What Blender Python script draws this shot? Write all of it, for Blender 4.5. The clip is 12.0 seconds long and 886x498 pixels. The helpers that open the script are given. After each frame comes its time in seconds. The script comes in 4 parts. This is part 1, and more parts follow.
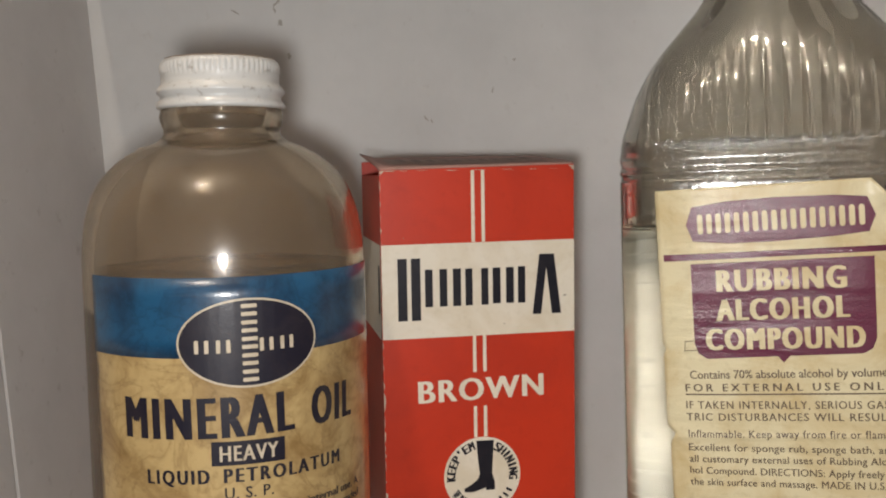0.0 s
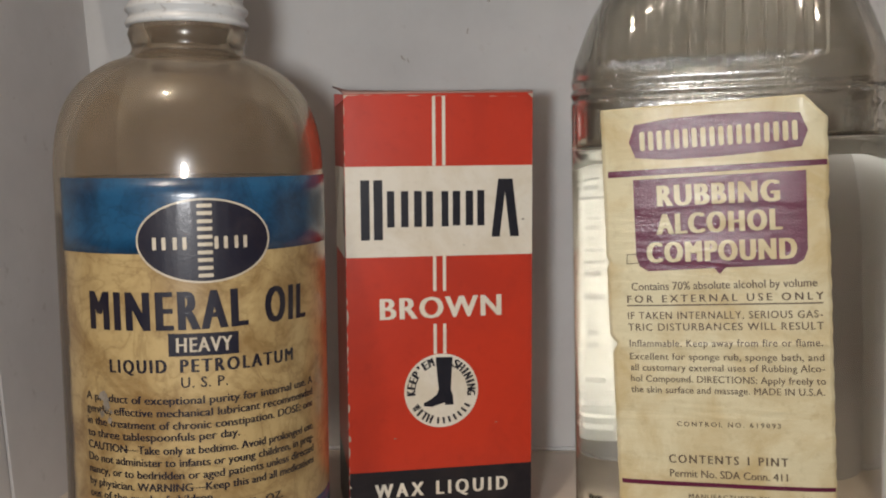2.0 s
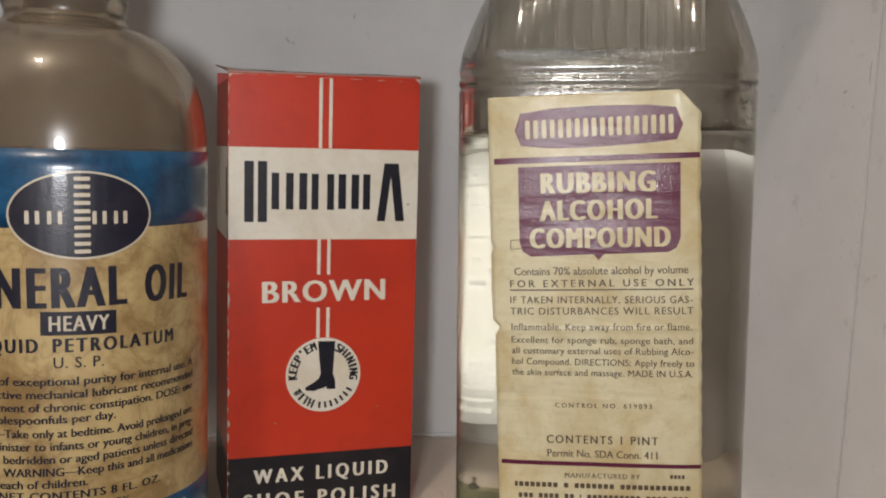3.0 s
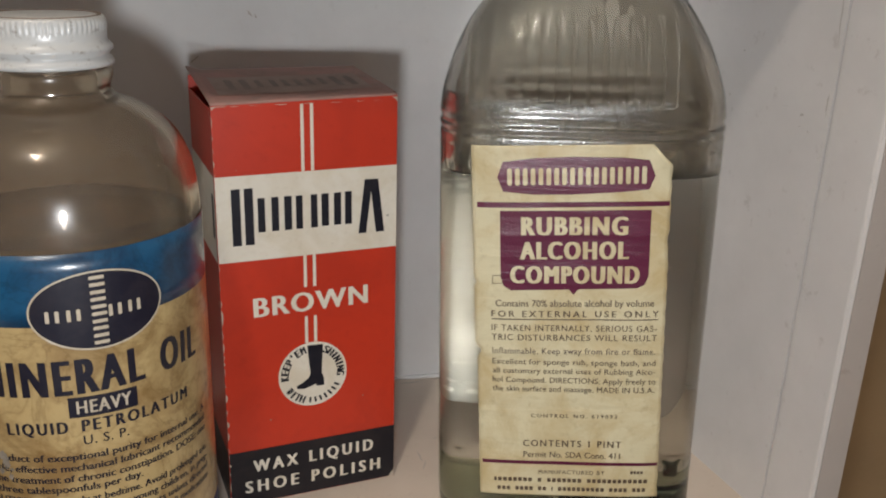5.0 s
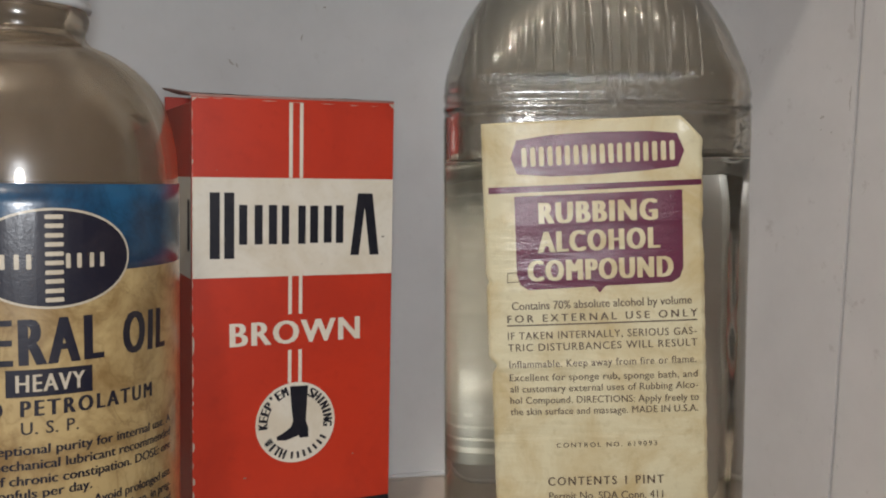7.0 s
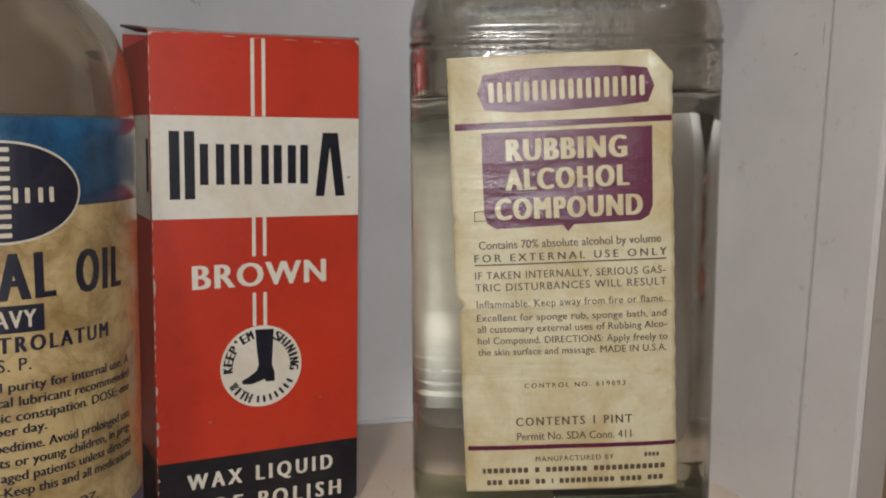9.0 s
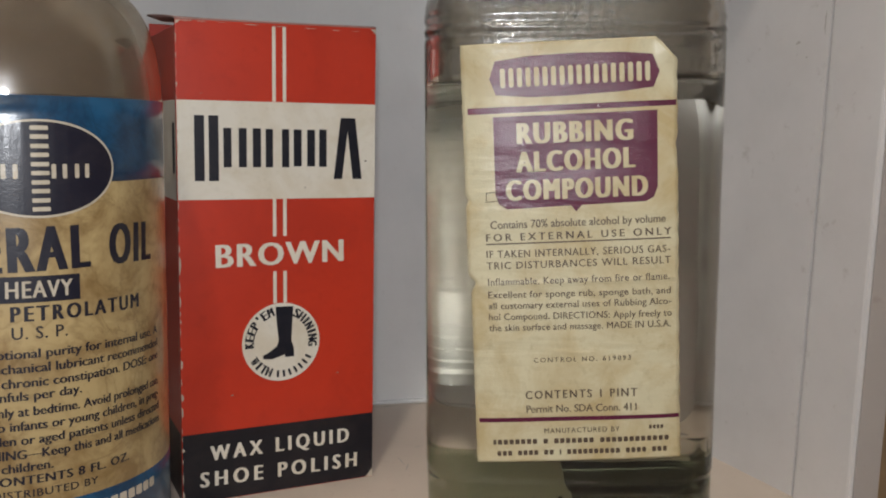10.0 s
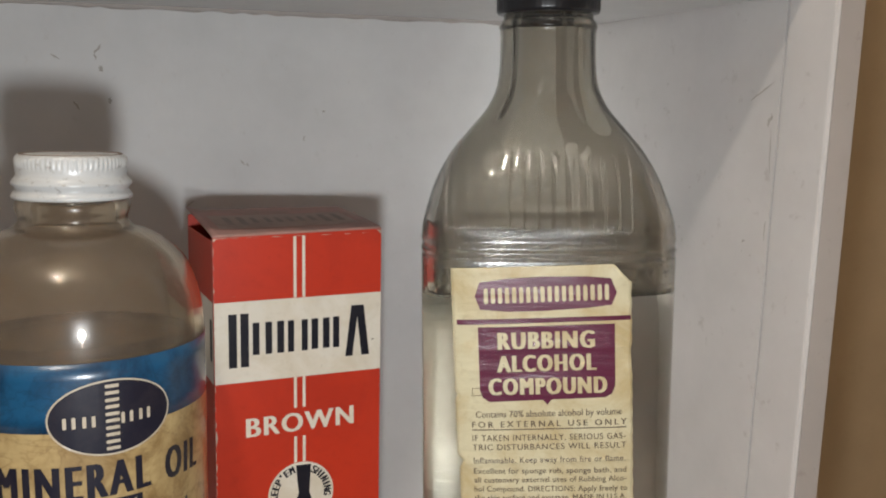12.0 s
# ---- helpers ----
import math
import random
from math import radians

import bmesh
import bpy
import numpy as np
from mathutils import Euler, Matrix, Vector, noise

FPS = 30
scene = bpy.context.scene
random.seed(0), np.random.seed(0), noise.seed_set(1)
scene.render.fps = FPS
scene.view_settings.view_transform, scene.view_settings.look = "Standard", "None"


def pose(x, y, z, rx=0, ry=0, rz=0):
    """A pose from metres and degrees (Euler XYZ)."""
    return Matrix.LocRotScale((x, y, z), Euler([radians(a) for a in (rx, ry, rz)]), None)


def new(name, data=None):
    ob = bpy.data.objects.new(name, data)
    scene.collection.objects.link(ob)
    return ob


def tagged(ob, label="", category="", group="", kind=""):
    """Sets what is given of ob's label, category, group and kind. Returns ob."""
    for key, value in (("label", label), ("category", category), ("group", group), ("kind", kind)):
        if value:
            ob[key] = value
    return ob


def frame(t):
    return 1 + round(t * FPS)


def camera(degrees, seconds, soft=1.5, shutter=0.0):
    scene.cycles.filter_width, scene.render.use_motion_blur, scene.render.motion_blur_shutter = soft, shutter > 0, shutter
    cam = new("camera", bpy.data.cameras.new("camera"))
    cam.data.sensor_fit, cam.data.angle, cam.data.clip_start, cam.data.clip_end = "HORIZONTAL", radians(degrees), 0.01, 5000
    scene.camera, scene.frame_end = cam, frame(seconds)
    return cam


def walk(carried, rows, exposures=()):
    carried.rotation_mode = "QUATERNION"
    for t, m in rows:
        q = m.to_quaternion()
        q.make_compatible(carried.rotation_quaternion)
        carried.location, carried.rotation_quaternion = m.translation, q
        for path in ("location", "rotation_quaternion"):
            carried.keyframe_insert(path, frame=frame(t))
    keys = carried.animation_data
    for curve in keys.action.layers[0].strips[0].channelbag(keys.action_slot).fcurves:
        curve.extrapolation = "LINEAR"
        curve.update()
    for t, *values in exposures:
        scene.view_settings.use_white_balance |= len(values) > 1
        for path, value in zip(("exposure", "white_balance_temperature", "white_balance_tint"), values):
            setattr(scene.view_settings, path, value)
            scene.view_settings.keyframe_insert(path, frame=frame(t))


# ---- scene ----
cam = camera(51.25, 12.0, soft=2.0)
# seconds, eye in metres (z from the shelf), turns in degrees
PATH = [
    (0.0, 0.0000, -0.0000, 0.1143, 85.15, 0.92, -0.07),
    (0.5, 0.0046, -0.0042, 0.1027, 84.56, 0.70, 1.17),
    (1.0, 0.0014, -0.0106, 0.1023, 84.14, 0.58, 1.07),
    (1.5, 0.0106, -0.0083, 0.1013, 83.91, 0.56, 1.29),
    (2.0, 0.0149, -0.0108, 0.0997, 84.13, 0.33, 1.26),
    (2.5, 0.0135, -0.0172, 0.0924, 84.22, -0.78, -1.58),
    (3.0, 0.0119, -0.0118, 0.0971, 83.90, -1.58, -6.43),
    (3.2, 0.0062, -0.0068, 0.1059, 82.91, -1.80, -8.54),
    (4.8, -0.0016, -0.0109, 0.1558, 71.26, -1.57, -11.41),
    (5.0, -0.0043, -0.0106, 0.1558, 71.22, -1.56, -11.30),
    (5.5, -0.0142, 0.0032, 0.1380, 81.44, -1.37, -11.71),
    (6.0, -0.0132, 0.0171, 0.1026, 85.67, -1.60, -13.11),
    (6.5, -0.0124, 0.0098, 0.1021, 85.77, -1.09, -13.36),
    (7.0, -0.0116, 0.0057, 0.0977, 85.53, -1.08, -14.27),
    (7.2, -0.0111, 0.0036, 0.0994, 84.11, -0.96, -14.13),
    (8.8, -0.0062, 0.0097, 0.0934, 83.17, -0.80, -15.30),
    (9.0, -0.0076, 0.0083, 0.0936, 82.87, -0.95, -15.49),
    (9.5, -0.0098, 0.0023, 0.0906, 82.77, -1.01, -14.79),
    (10.0, -0.0098, -0.0004, 0.0905, 82.74, -1.04, -14.63),
    (10.5, -0.0107, -0.0037, 0.0945, 82.55, -1.08, -14.51),
    (11.0, -0.0089, -0.0084, 0.1033, 82.38, -0.98, -14.25),
    (11.5, -0.0136, -0.0127, 0.1244, 82.01, -1.09, -14.45),
    (12.0, -0.0141, -0.0329, 0.1497, 81.50, -1.14, -13.80),
]
EXPOSURES = [(0.0, 0.0, 6600, 10), (2.5, -0.15, 6320, 10), (5.0, -0.18, 6170, 9), (5.5, 0.0, 6150, 9), (6.5, -0.21, 6130, 9), (9.5, -0.29, 6080, 9), (11.0, -0.32, 6080, 9), (12.0, 0.0, 6150, 8)]
walk(cam, [(t, pose(x, y, z, rx, ry, rz)) for t, x, y, z, rx, ry, rz in PATH], EXPOSURES)

# ---- light ----
world = bpy.data.worlds.new("room_dusk")
scene.world = world
world.use_nodes = True
world.node_tree.nodes["Background"].inputs[0].default_value = (1.0, 0.9, 0.78, 1)
world.node_tree.nodes["Background"].inputs[1].default_value = 0.006


def lamp(name, place, watts, colour, size):
    data = bpy.data.lights.new(name, "POINT")
    data.energy, data.color, data.shadow_soft_size = watts, colour, size
    ob = new(name, data)
    ob.location = place
    return ob


# the small white torch held under the lens, and the warm ceiling lamp of the room
TORCH = (-0.010, -0.004, 0.104)
lamp("torch_light", TORCH, 1.2, (1.0, 0.99, 0.975), 0.009)
LAMP_AT = (-0.28, -0.52, 1.36)
lamp("ceiling_lamp_light", LAMP_AT, 27.0, (1.0, 0.87, 0.73), 0.05)


# ---- materials ----
def material(name, colour, rough=0.5, metal=0.0, spec=0.5):
    m = bpy.data.materials.new(name)
    m.use_nodes = True
    b = m.node_tree.nodes["Principled BSDF"]
    b.inputs["Base Color"].default_value = (*colour, 1)
    b.inputs["Roughness"].default_value = rough
    b.inputs["Metallic"].default_value = metal
    b.inputs["Specular IOR Level"].default_value = spec
    return m


def node(m, kind, **inputs):
    n = m.node_tree.nodes.new(kind)
    for k, v in inputs.items():
        n.inputs[k.replace("_", " ")].default_value = v
    return n


def link(m, a, b):
    m.node_tree.links.new(a, b)


def place_of(m):
    return m.node_tree.nodes.new("ShaderNodeTexCoord").outputs["Object"]


def ramp(m, fac, stops):
    r = m.node_tree.nodes.new("ShaderNodeValToRGB")
    e = r.color_ramp.elements
    while len(e) < len(stops):
        e.new(0.5)
    for k, (p, c) in zip(e, stops):
        k.position, k.color = p, (*c, 1)
    link(m, fac, r.inputs[0])
    return r.outputs[0]


def noise_fac(m, scale, detail=5.0, rough=0.6, distort=0.0, stretch=None):
    n = node(m, "ShaderNodeTexNoise", Scale=scale, Detail=detail, Roughness=rough, Distortion=distort)
    src = place_of(m)
    if stretch:
        mp = node(m, "ShaderNodeMapping", Scale=stretch)
        link(m, src, mp.inputs[0])
        src = mp.outputs[0]
    link(m, src, n.inputs["Vector"])
    return n.outputs[0]


def blend(m, fac, a, b, mode="MIX"):
    x = m.node_tree.nodes.new("ShaderNodeMix")
    x.data_type, x.blend_type = "RGBA", mode
    for sock, v in ((x.inputs[0], fac), (x.inputs[6], a), (x.inputs[7], b)):
        if isinstance(v, bpy.types.NodeSocket):
            link(m, v, sock)
        elif isinstance(v, tuple):
            sock.default_value = (*v, 1)
        else:
            sock.default_value = v
    return x.outputs[2]


def bump(m, height, strength, distance):
    b = node(m, "ShaderNodeBump", Strength=strength, Distance=distance)
    link(m, height, b.inputs["Height"])
    link(m, b.outputs[0], m.node_tree.nodes["Principled BSDF"].inputs["Normal"])


def base(m, socket, name="Base Color"):
    link(m, socket, m.node_tree.nodes["Principled BSDF"].inputs[name])


def paint(name, colour, dirt, marks=0.5):
    """Old brushed paint with grime blotches and small dark scuffs."""
    m = material(name, colour, 0.55)
    blot = ramp(m, noise_fac(m, 22, 6, 0.65), [(0.35, (0, 0, 0)), (0.75, (1, 1, 1))])
    c = blend(m, blot, colour, tuple(x * 0.86 for x in colour))
    fine = ramp(m, noise_fac(m, 160, 4, 0.7), [(0.62, (0, 0, 0)), (0.74, (1, 1, 1))])
    c = blend(m, blend(m, marks, (0, 0, 0), fine, "MIX"), c, dirt)
    base(m, c)
    bump(m, noise_fac(m, 260, 4, 0.6, 0.0, (1, 1, 0.25)), 0.12, 0.0006)
    return m


WALL = paint("cabinet_white_paint", (0.66, 0.655, 0.645), (0.42, 0.39, 0.35), 0.25)
SIDE = paint("cabinet_side_paint", (0.62, 0.595, 0.575), (0.33, 0.29, 0.26), 0.45)
SHELF = paint("shelf_cream_paint", (0.58, 0.50, 0.42), (0.30, 0.23, 0.18), 0.4)
OCHRE = paint("ochre_room_paint", (0.44, 0.33, 0.20), (0.32, 0.23, 0.13), 0.3)
CEIL = material("ceiling_white", (0.75, 0.72, 0.66), 0.8)
FLOOR = material("room_floor_wood", (0.22, 0.13, 0.07), 0.5)
base(FLOOR, ramp(FLOOR, noise_fac(FLOOR, 6, 5, 0.6, 0.0, (8, 1, 1)), [(0.3, (0.15, 0.08, 0.04)), (0.7, (0.28, 0.17, 0.09))]))


def glass_like(name, colour, ior, rough, clear):
    """Clear body; part of the light passes straight, as dusty old glass lets it."""
    m = bpy.data.materials.new(name)
    m.use_nodes = True
    t = m.node_tree
    t.nodes.clear()
    out = t.nodes.new("ShaderNodeOutputMaterial")
    g = t.nodes.new("ShaderNodeBsdfGlass")
    g.inputs["Color"].default_value = (*colour, 1)
    g.inputs["IOR"].default_value, g.inputs["Roughness"].default_value = ior, rough
    tr = t.nodes.new("ShaderNodeBsdfTransparent")
    tr.inputs[0].default_value = (*colour, 1)
    mix = t.nodes.new("ShaderNodeMixShader")
    mix.inputs[0].default_value = clear
    t.links.new(g.outputs[0], mix.inputs[1])
    t.links.new(tr.outputs[0], mix.inputs[2])
    t.links.new(mix.outputs[0], out.inputs[0])
    return m


def dusty(m, colour, low, high, scale, most, least=0.0, gloss=0.02, gloss_rough=0.22):
    """A thin film of dust over the glass, thicker in blotches, with a soft sheen."""
    t = m.node_tree
    out = next(n for n in t.nodes if n.type == "OUTPUT_MATERIAL")
    was = out.inputs[0].links[0].from_socket
    d = t.nodes.new("ShaderNodeBsdfDiffuse")
    d.inputs[0].default_value = (*colour, 1)
    f = ramp(m, noise_fac(m, scale, 6, 0.7), [(low, (least,) * 3), (high, (most,) * 3)])
    mix = t.nodes.new("ShaderNodeMixShader")
    t.links.new(f, mix.inputs[0])
    t.links.new(was, mix.inputs[1])
    t.links.new(d.outputs[0], mix.inputs[2])
    sheen = t.nodes.new("ShaderNodeBsdfGlossy")
    sheen.inputs["Roughness"].default_value = gloss_rough
    veil = t.nodes.new("ShaderNodeMixShader")
    veil.inputs[0].default_value = gloss
    t.links.new(mix.outputs[0], veil.inputs[1])
    t.links.new(sheen.outputs[0], veil.inputs[2])
    t.links.new(veil.outputs[0], out.inputs[0])
    return m


def wavy(m):
    """The faint unevenness of old moulded glass."""
    b = node(m, "ShaderNodeBump", Strength=0.25, Distance=0.0008)
    link(m, noise_fac(m, 45, 2, 0.5), b.inputs["Height"])
    g = next(n for n in m.node_tree.nodes if n.type == "BSDF_GLASS")
    link(m, b.outputs[0], g.inputs["Normal"])
    return m


OIL_GLASS = dusty(glass_like("dusty_clear_glass", (0.915, 0.87, 0.795), 1.5, 0.03, 0.0), (0.36, 0.30, 0.235), 0.25, 0.85, 60, 0.26, 0.08)
ALC_GLASS = wavy(dusty(glass_like("clear_flint_glass", (0.955, 0.95, 0.925), 1.5, 0.025, 0.0), (0.33, 0.32, 0.29), 0.40, 0.9, 120, 0.10, 0.02, 0.014, 0.2))
ALC_STIPPLE = dusty(glass_like("stippled_band_glass", (0.95, 0.945, 0.925), 1.5, 0.10, 0.0), (0.33, 0.32, 0.29), 0.40, 0.9, 120, 0.10, 0.02, 0.05, 0.24)
for _n in [n for n in ALC_STIPPLE.node_tree.nodes if n.type in ("BSDF_GLASS", "BSDF_GLOSSY")]:
    _b = node(ALC_STIPPLE, "ShaderNodeBump", Strength=0.7, Distance=0.00012)
    link(ALC_STIPPLE, noise_fac(ALC_STIPPLE, 1100, 2, 0.5), _b.inputs["Height"])
    link(ALC_STIPPLE, _b.outputs[0], _n.inputs["Normal"])
# dark tint in place of the bottle's own shadow on the wall behind
ALC_SHADE = wavy(glass_like("shade_tinted_inner_glass", (0.65, 0.625, 0.58), 1.5, 0.03, 0.0))
OIL = glass_like("mineral_oil", (0.85, 0.70, 0.48), 1.46, 0.0, 0.0)
SPIRIT = glass_like("clear_spirit", (0.995, 0.992, 0.975), 0.907, 0.0, 0.0)  # 1.36, as seen from the glass about it

CAP_WHITE = material("white_enamel_cap", (0.56, 0.57, 0.565), 0.3)
base(CAP_WHITE, blend(CAP_WHITE, ramp(CAP_WHITE, noise_fac(CAP_WHITE, 500, 4, 0.7), [(0.58, (0, 0, 0)), (0.72, (1, 1, 1))]), (0.56, 0.57, 0.565), (0.30, 0.28, 0.26)))
# the brown of the cap's shadow is put into its top
CAP_TOP = material("shadow_brown_cap_top", (0.20, 0.145, 0.11), 0.6)
base(CAP_TOP, ramp(CAP_TOP, noise_fac(CAP_TOP, 260, 5, 0.7), [(0.3, (0.15, 0.11, 0.085)), (0.7, (0.26, 0.19, 0.145))]))
CAP_BLACK = material("black_plastic_cap", (0.018, 0.018, 0.02), 0.3)


def paper(name, colour, stain, amount, rough=0.42, scale=60, coat=0.0, sparkle=0.000018, coat_rough=0.2, tide=0.0, wrinkle=0.0):
    """Printed paper, yellowed in blotches, with a faint crumple and a grainy varnish."""
    m = material(name, colour, rough, 0.0, 0.3)
    f = ramp(m, noise_fac(m, scale, 6, 0.62, 0.6), [(0.42, (0, 0, 0)), (0.64, (amount, amount, amount))])
    c = blend(m, f, colour, stain)
    f2 = ramp(m, noise_fac(m, scale * 7, 3, 0.6), [(0.55, (0, 0, 0)), (0.8, (amount * 0.5,) * 3)])
    c = blend(m, f2, c, tuple(x * 0.7 for x in stain))
    if tide:
        rim = ramp(m, noise_fac(m, scale * 0.8, 4, 0.55, 1.2), [(0.46, (0, 0, 0)), (0.495, (tide,) * 3), (0.51, (tide * 0.3,) * 3), (0.56, (0, 0, 0))])
        c = blend(m, rim, c, tuple(x * 0.8 for x in stain))
    base(m, c)
    b = m.node_tree.nodes["Principled BSDF"]
    b1 = node(m, "ShaderNodeBump", Strength=0.15, Distance=0.0003)
    link(m, noise_fac(m, 260, 4, 0.6), b1.inputs["Height"])
    if wrinkle:
        b0 = node(m, "ShaderNodeBump", Strength=1.0, Distance=wrinkle)
        link(m, noise_fac(m, 70, 3, 0.5, 0.4, (0.3, 1, 1.8)), b0.inputs["Height"])
        link(m, b0.outputs[0], b1.inputs["Normal"])
    b2 = node(m, "ShaderNodeBump", Strength=1.0, Distance=sparkle)
    link(m, noise_fac(m, 2200, 3, 0.6), b2.inputs["Height"])
    link(m, b1.outputs[0], b2.inputs["Normal"])
    link(m, b2.outputs[0], b.inputs["Normal"])
    link(m, b2.outputs[0], b.inputs["Coat Normal"])
    b.inputs["Coat Weight"].default_value = coat
    b.inputs["Coat Roughness"].default_value = coat_rough
    return m


OIL_CREAM = paper("aged_oil_label_paper", (0.44, 0.325, 0.15), (0.18, 0.10, 0.032), 0.8, 0.45, 85, 0.9, 0.000018, 0.22, 0.35)
OIL_BLUE = paper("oil_label_blue_ink", (0.009, 0.075, 0.165), (0.004, 0.026, 0.065), 0.95, 0.45, 75, 0.9, 0.000018, 0.22, 0.4)
INK_NAVY = paper("navy_ink", (0.009, 0.009, 0.02), (0.025, 0.022, 0.03), 0.5, 0.45, 200, 0.6)
INK_PALE = paper("pale_ink", (0.52, 0.46, 0.36), (0.34, 0.28, 0.18), 0.4, 0.45, 200, 0.6)
ALC_CREAM = paper("aged_spirit_label_paper", (0.63, 0.575, 0.385), (0.47, 0.36, 0.17), 0.8, 0.5, 55, 0.18, 0.00004, 0.2, 0.0, 0.0007)
INK_PLUM = paper("plum_ink", (0.105, 0.007, 0.038), (0.08, 0.010, 0.03), 0.5, 0.5, 150, 0.6, 0.00009, 0.15, 0.0, 0.0007)
INK_BROWN = material("brown_black_ink", (0.085, 0.055, 0.035), 0.5)
BOX_RED = paper("red_carton_print", (0.50, 0.035, 0.012), (0.37, 0.026, 0.011), 0.5, 0.45, 40, 0.3)
BOX_WHITE = paper("white_carton_print", (0.70, 0.66, 0.57), (0.55, 0.47, 0.33), 0.45, 0.45, 70)
BOX_DARK = paper("black_carton_print", (0.009, 0.008, 0.012), (0.022, 0.018, 0.02), 0.6, 0.42, 120, 0.1)
BOX_TOP = paper("dusty_faded_carton_top", (0.40, 0.22, 0.19), (0.28, 0.19, 0.16), 0.8, 0.6, 90)
INK_BLACK = paper("blue_black_ink", (0.007, 0.007, 0.014), (0.02, 0.018, 0.024), 0.5, 0.45, 200)
BOARD = paper("bare_grey_cardboard", (0.50, 0.43, 0.35), (0.36, 0.29, 0.22), 0.6, 0.8, 150)


# ---- mesh helpers ----
MM = 0.001


def part(name, bm, mat, parent=None, label="", smooth=False):
    me = bpy.data.meshes.new(name)
    bmesh.ops.recalc_face_normals(bm, faces=bm.faces[:]) if smooth is not None else None
    bm.to_mesh(me)
    bm.free()
    for p in me.polygons:
        p.use_smooth = bool(smooth)
    me.materials.append(mat)
    ob = new(name, me)
    ob.parent = parent
    if label:
        tagged(ob, label)
    return ob


def slab(points, z0, z1):
    """A prism over a plan polygon (x, y)."""
    bm = bmesh.new()
    low = [bm.verts.new((x, y, z0)) for x, y in points]
    high = [bm.verts.new((x, y, z1)) for x, y in points]
    bm.faces.new(low[::-1])
    bm.faces.new(high)
    for i in range(len(points)):
        j = (i + 1) % len(points)
        bm.faces.new((low[i], low[j], high[j], high[i]))
    return bm


def rect(x0, x1, y0, y1):
    return [(x0, y0), (x1, y0), (x1, y1), (x0, y1)]


def soften(bm, width, segments=2):
    bmesh.ops.bevel(bm, geom=bm.edges[:], offset=width, segments=segments, affect="EDGES", profile=0.6)
    return bm


def rings(loops, close_low=True, close_high=True):
    """A skin over closed loops of equal length."""
    bm = bmesh.new()
    rows = [[bm.verts.new(p) for p in loop] for loop in loops]
    n = len(rows[0])
    for a, b in zip(rows, rows[1:]):
        for i in range(n):
            j = (i + 1) % n
            bm.faces.new((a[i], a[j], b[j], b[i]))
    if close_low:
        bm.faces.new(rows[0][::-1])
    if close_high:
        bm.faces.new(rows[-1])
    return bm


def lathe(profile, n=96, ripple=None):
    loops = []
    for r, z in profile:
        loop = []
        for i in range(n):
            a = 2 * math.pi * i / n
            k = r + (ripple(a, z) if ripple else 0.0)
            loop.append((k * MM * math.cos(a), k * MM * math.sin(a), z * MM))
        loops.append(loop)
    return rings(loops)


def smooth_profile(points, steps=4):
    """Rounds a (radius, height) line by Catmull-Rom."""
    out = []
    for i in range(len(points) - 1):
        p0, p1, p2, p3 = points[max(i - 1, 0)], points[i], points[i + 1], points[min(i + 2, len(points) - 1)]
        for s in range(steps):
            t = s / steps
            out.append(tuple(0.5 * (2 * b + (c - a) * t + (2 * a - 5 * b + 4 * c - d) * t * t + (3 * b - a - 3 * c + d) * t ** 3)
                             for a, b, c, d in zip(p0, p1, p2, p3)))
    return out + [points[-1]]


# ---- the cabinet ----
FRONT, BACK, TOP = 0.177, 0.294, 0.182


def structure(name, bm, mat, label, category):
    return tagged(part(name, bm, mat), label, category, "", "structure")


structure("wall_back", slab(rect(-0.135, 0.1465, BACK, BACK + 0.012), -0.30, 0.5), WALL, "smooth off-white painted cabinet back with dark scuff marks", "wall")
shelf = structure("shelf_lower", soften(slab([(-0.1125, FRONT - 0.005), (0.1390, FRONT - 0.005), (0.1212, BACK), (-0.1065, BACK)], -0.018, 0.0), 0.0012), SHELF, "worn cream painted cabinet shelf under the bottles", "shelf")
structure("shelf_upper", soften(slab([(-0.1115, 0.188), (0.1376, 0.188), (0.1215, BACK), (-0.1075, BACK)], TOP, TOP + 0.018), 0.001), WALL, "off-white painted cabinet shelf above the bottles", "shelf")
# side boards splay towards the front; an open joint parts board and stile
def leaning(bm, at, k):
    """Old boards out of plumb: sideways by k for each metre over the height at."""
    for v in bm.verts:
        v.co.x += k * (v.co.z - at)
    return bm


structure("wall_right", leaning(slab([(0.1222, BACK), (0.1367, 0.1952), (0.1447, 0.1962), (0.1462, BACK)], -0.30, 0.5), 0.12, 0.018), SIDE, "grubby off-white painted side board of the cabinet", "wall")
structure("stile_right", leaning(soften(slab([(0.1369, 0.1944), (0.1394, FRONT), (0.1468, FRONT - 0.0005), (0.1478, 0.1955)], -0.30, 0.5), 0.0009), 0.15, 0.018), SIDE, "painted front stile beside an open vertical joint", "trim")
structure("wall_left", leaning(slab([(-0.1076, BACK), (-0.1140, 0.2282), (-0.1205, 0.2282), (-0.1350, BACK)], -0.30, 0.5), 0.13, -0.06), SIDE, "scuffed off-white painted side board of the cabinet", "wall")
structure("stile_left", leaning(soften(slab([(-0.1142, 0.2275), (-0.1185, FRONT), (-0.1280, FRONT), (-0.1230, 0.2275)], -0.30, 0.5), 0.0009), 0.13, -0.06), SIDE, "painted front stile beside an open vertical joint", "trim")
# darker paint carries the shade of an edge turned from the torch
EDGE_SHADE = paint("edge_shade_paint", (0.44, 0.40, 0.37), (0.25, 0.21, 0.18), 0.5)
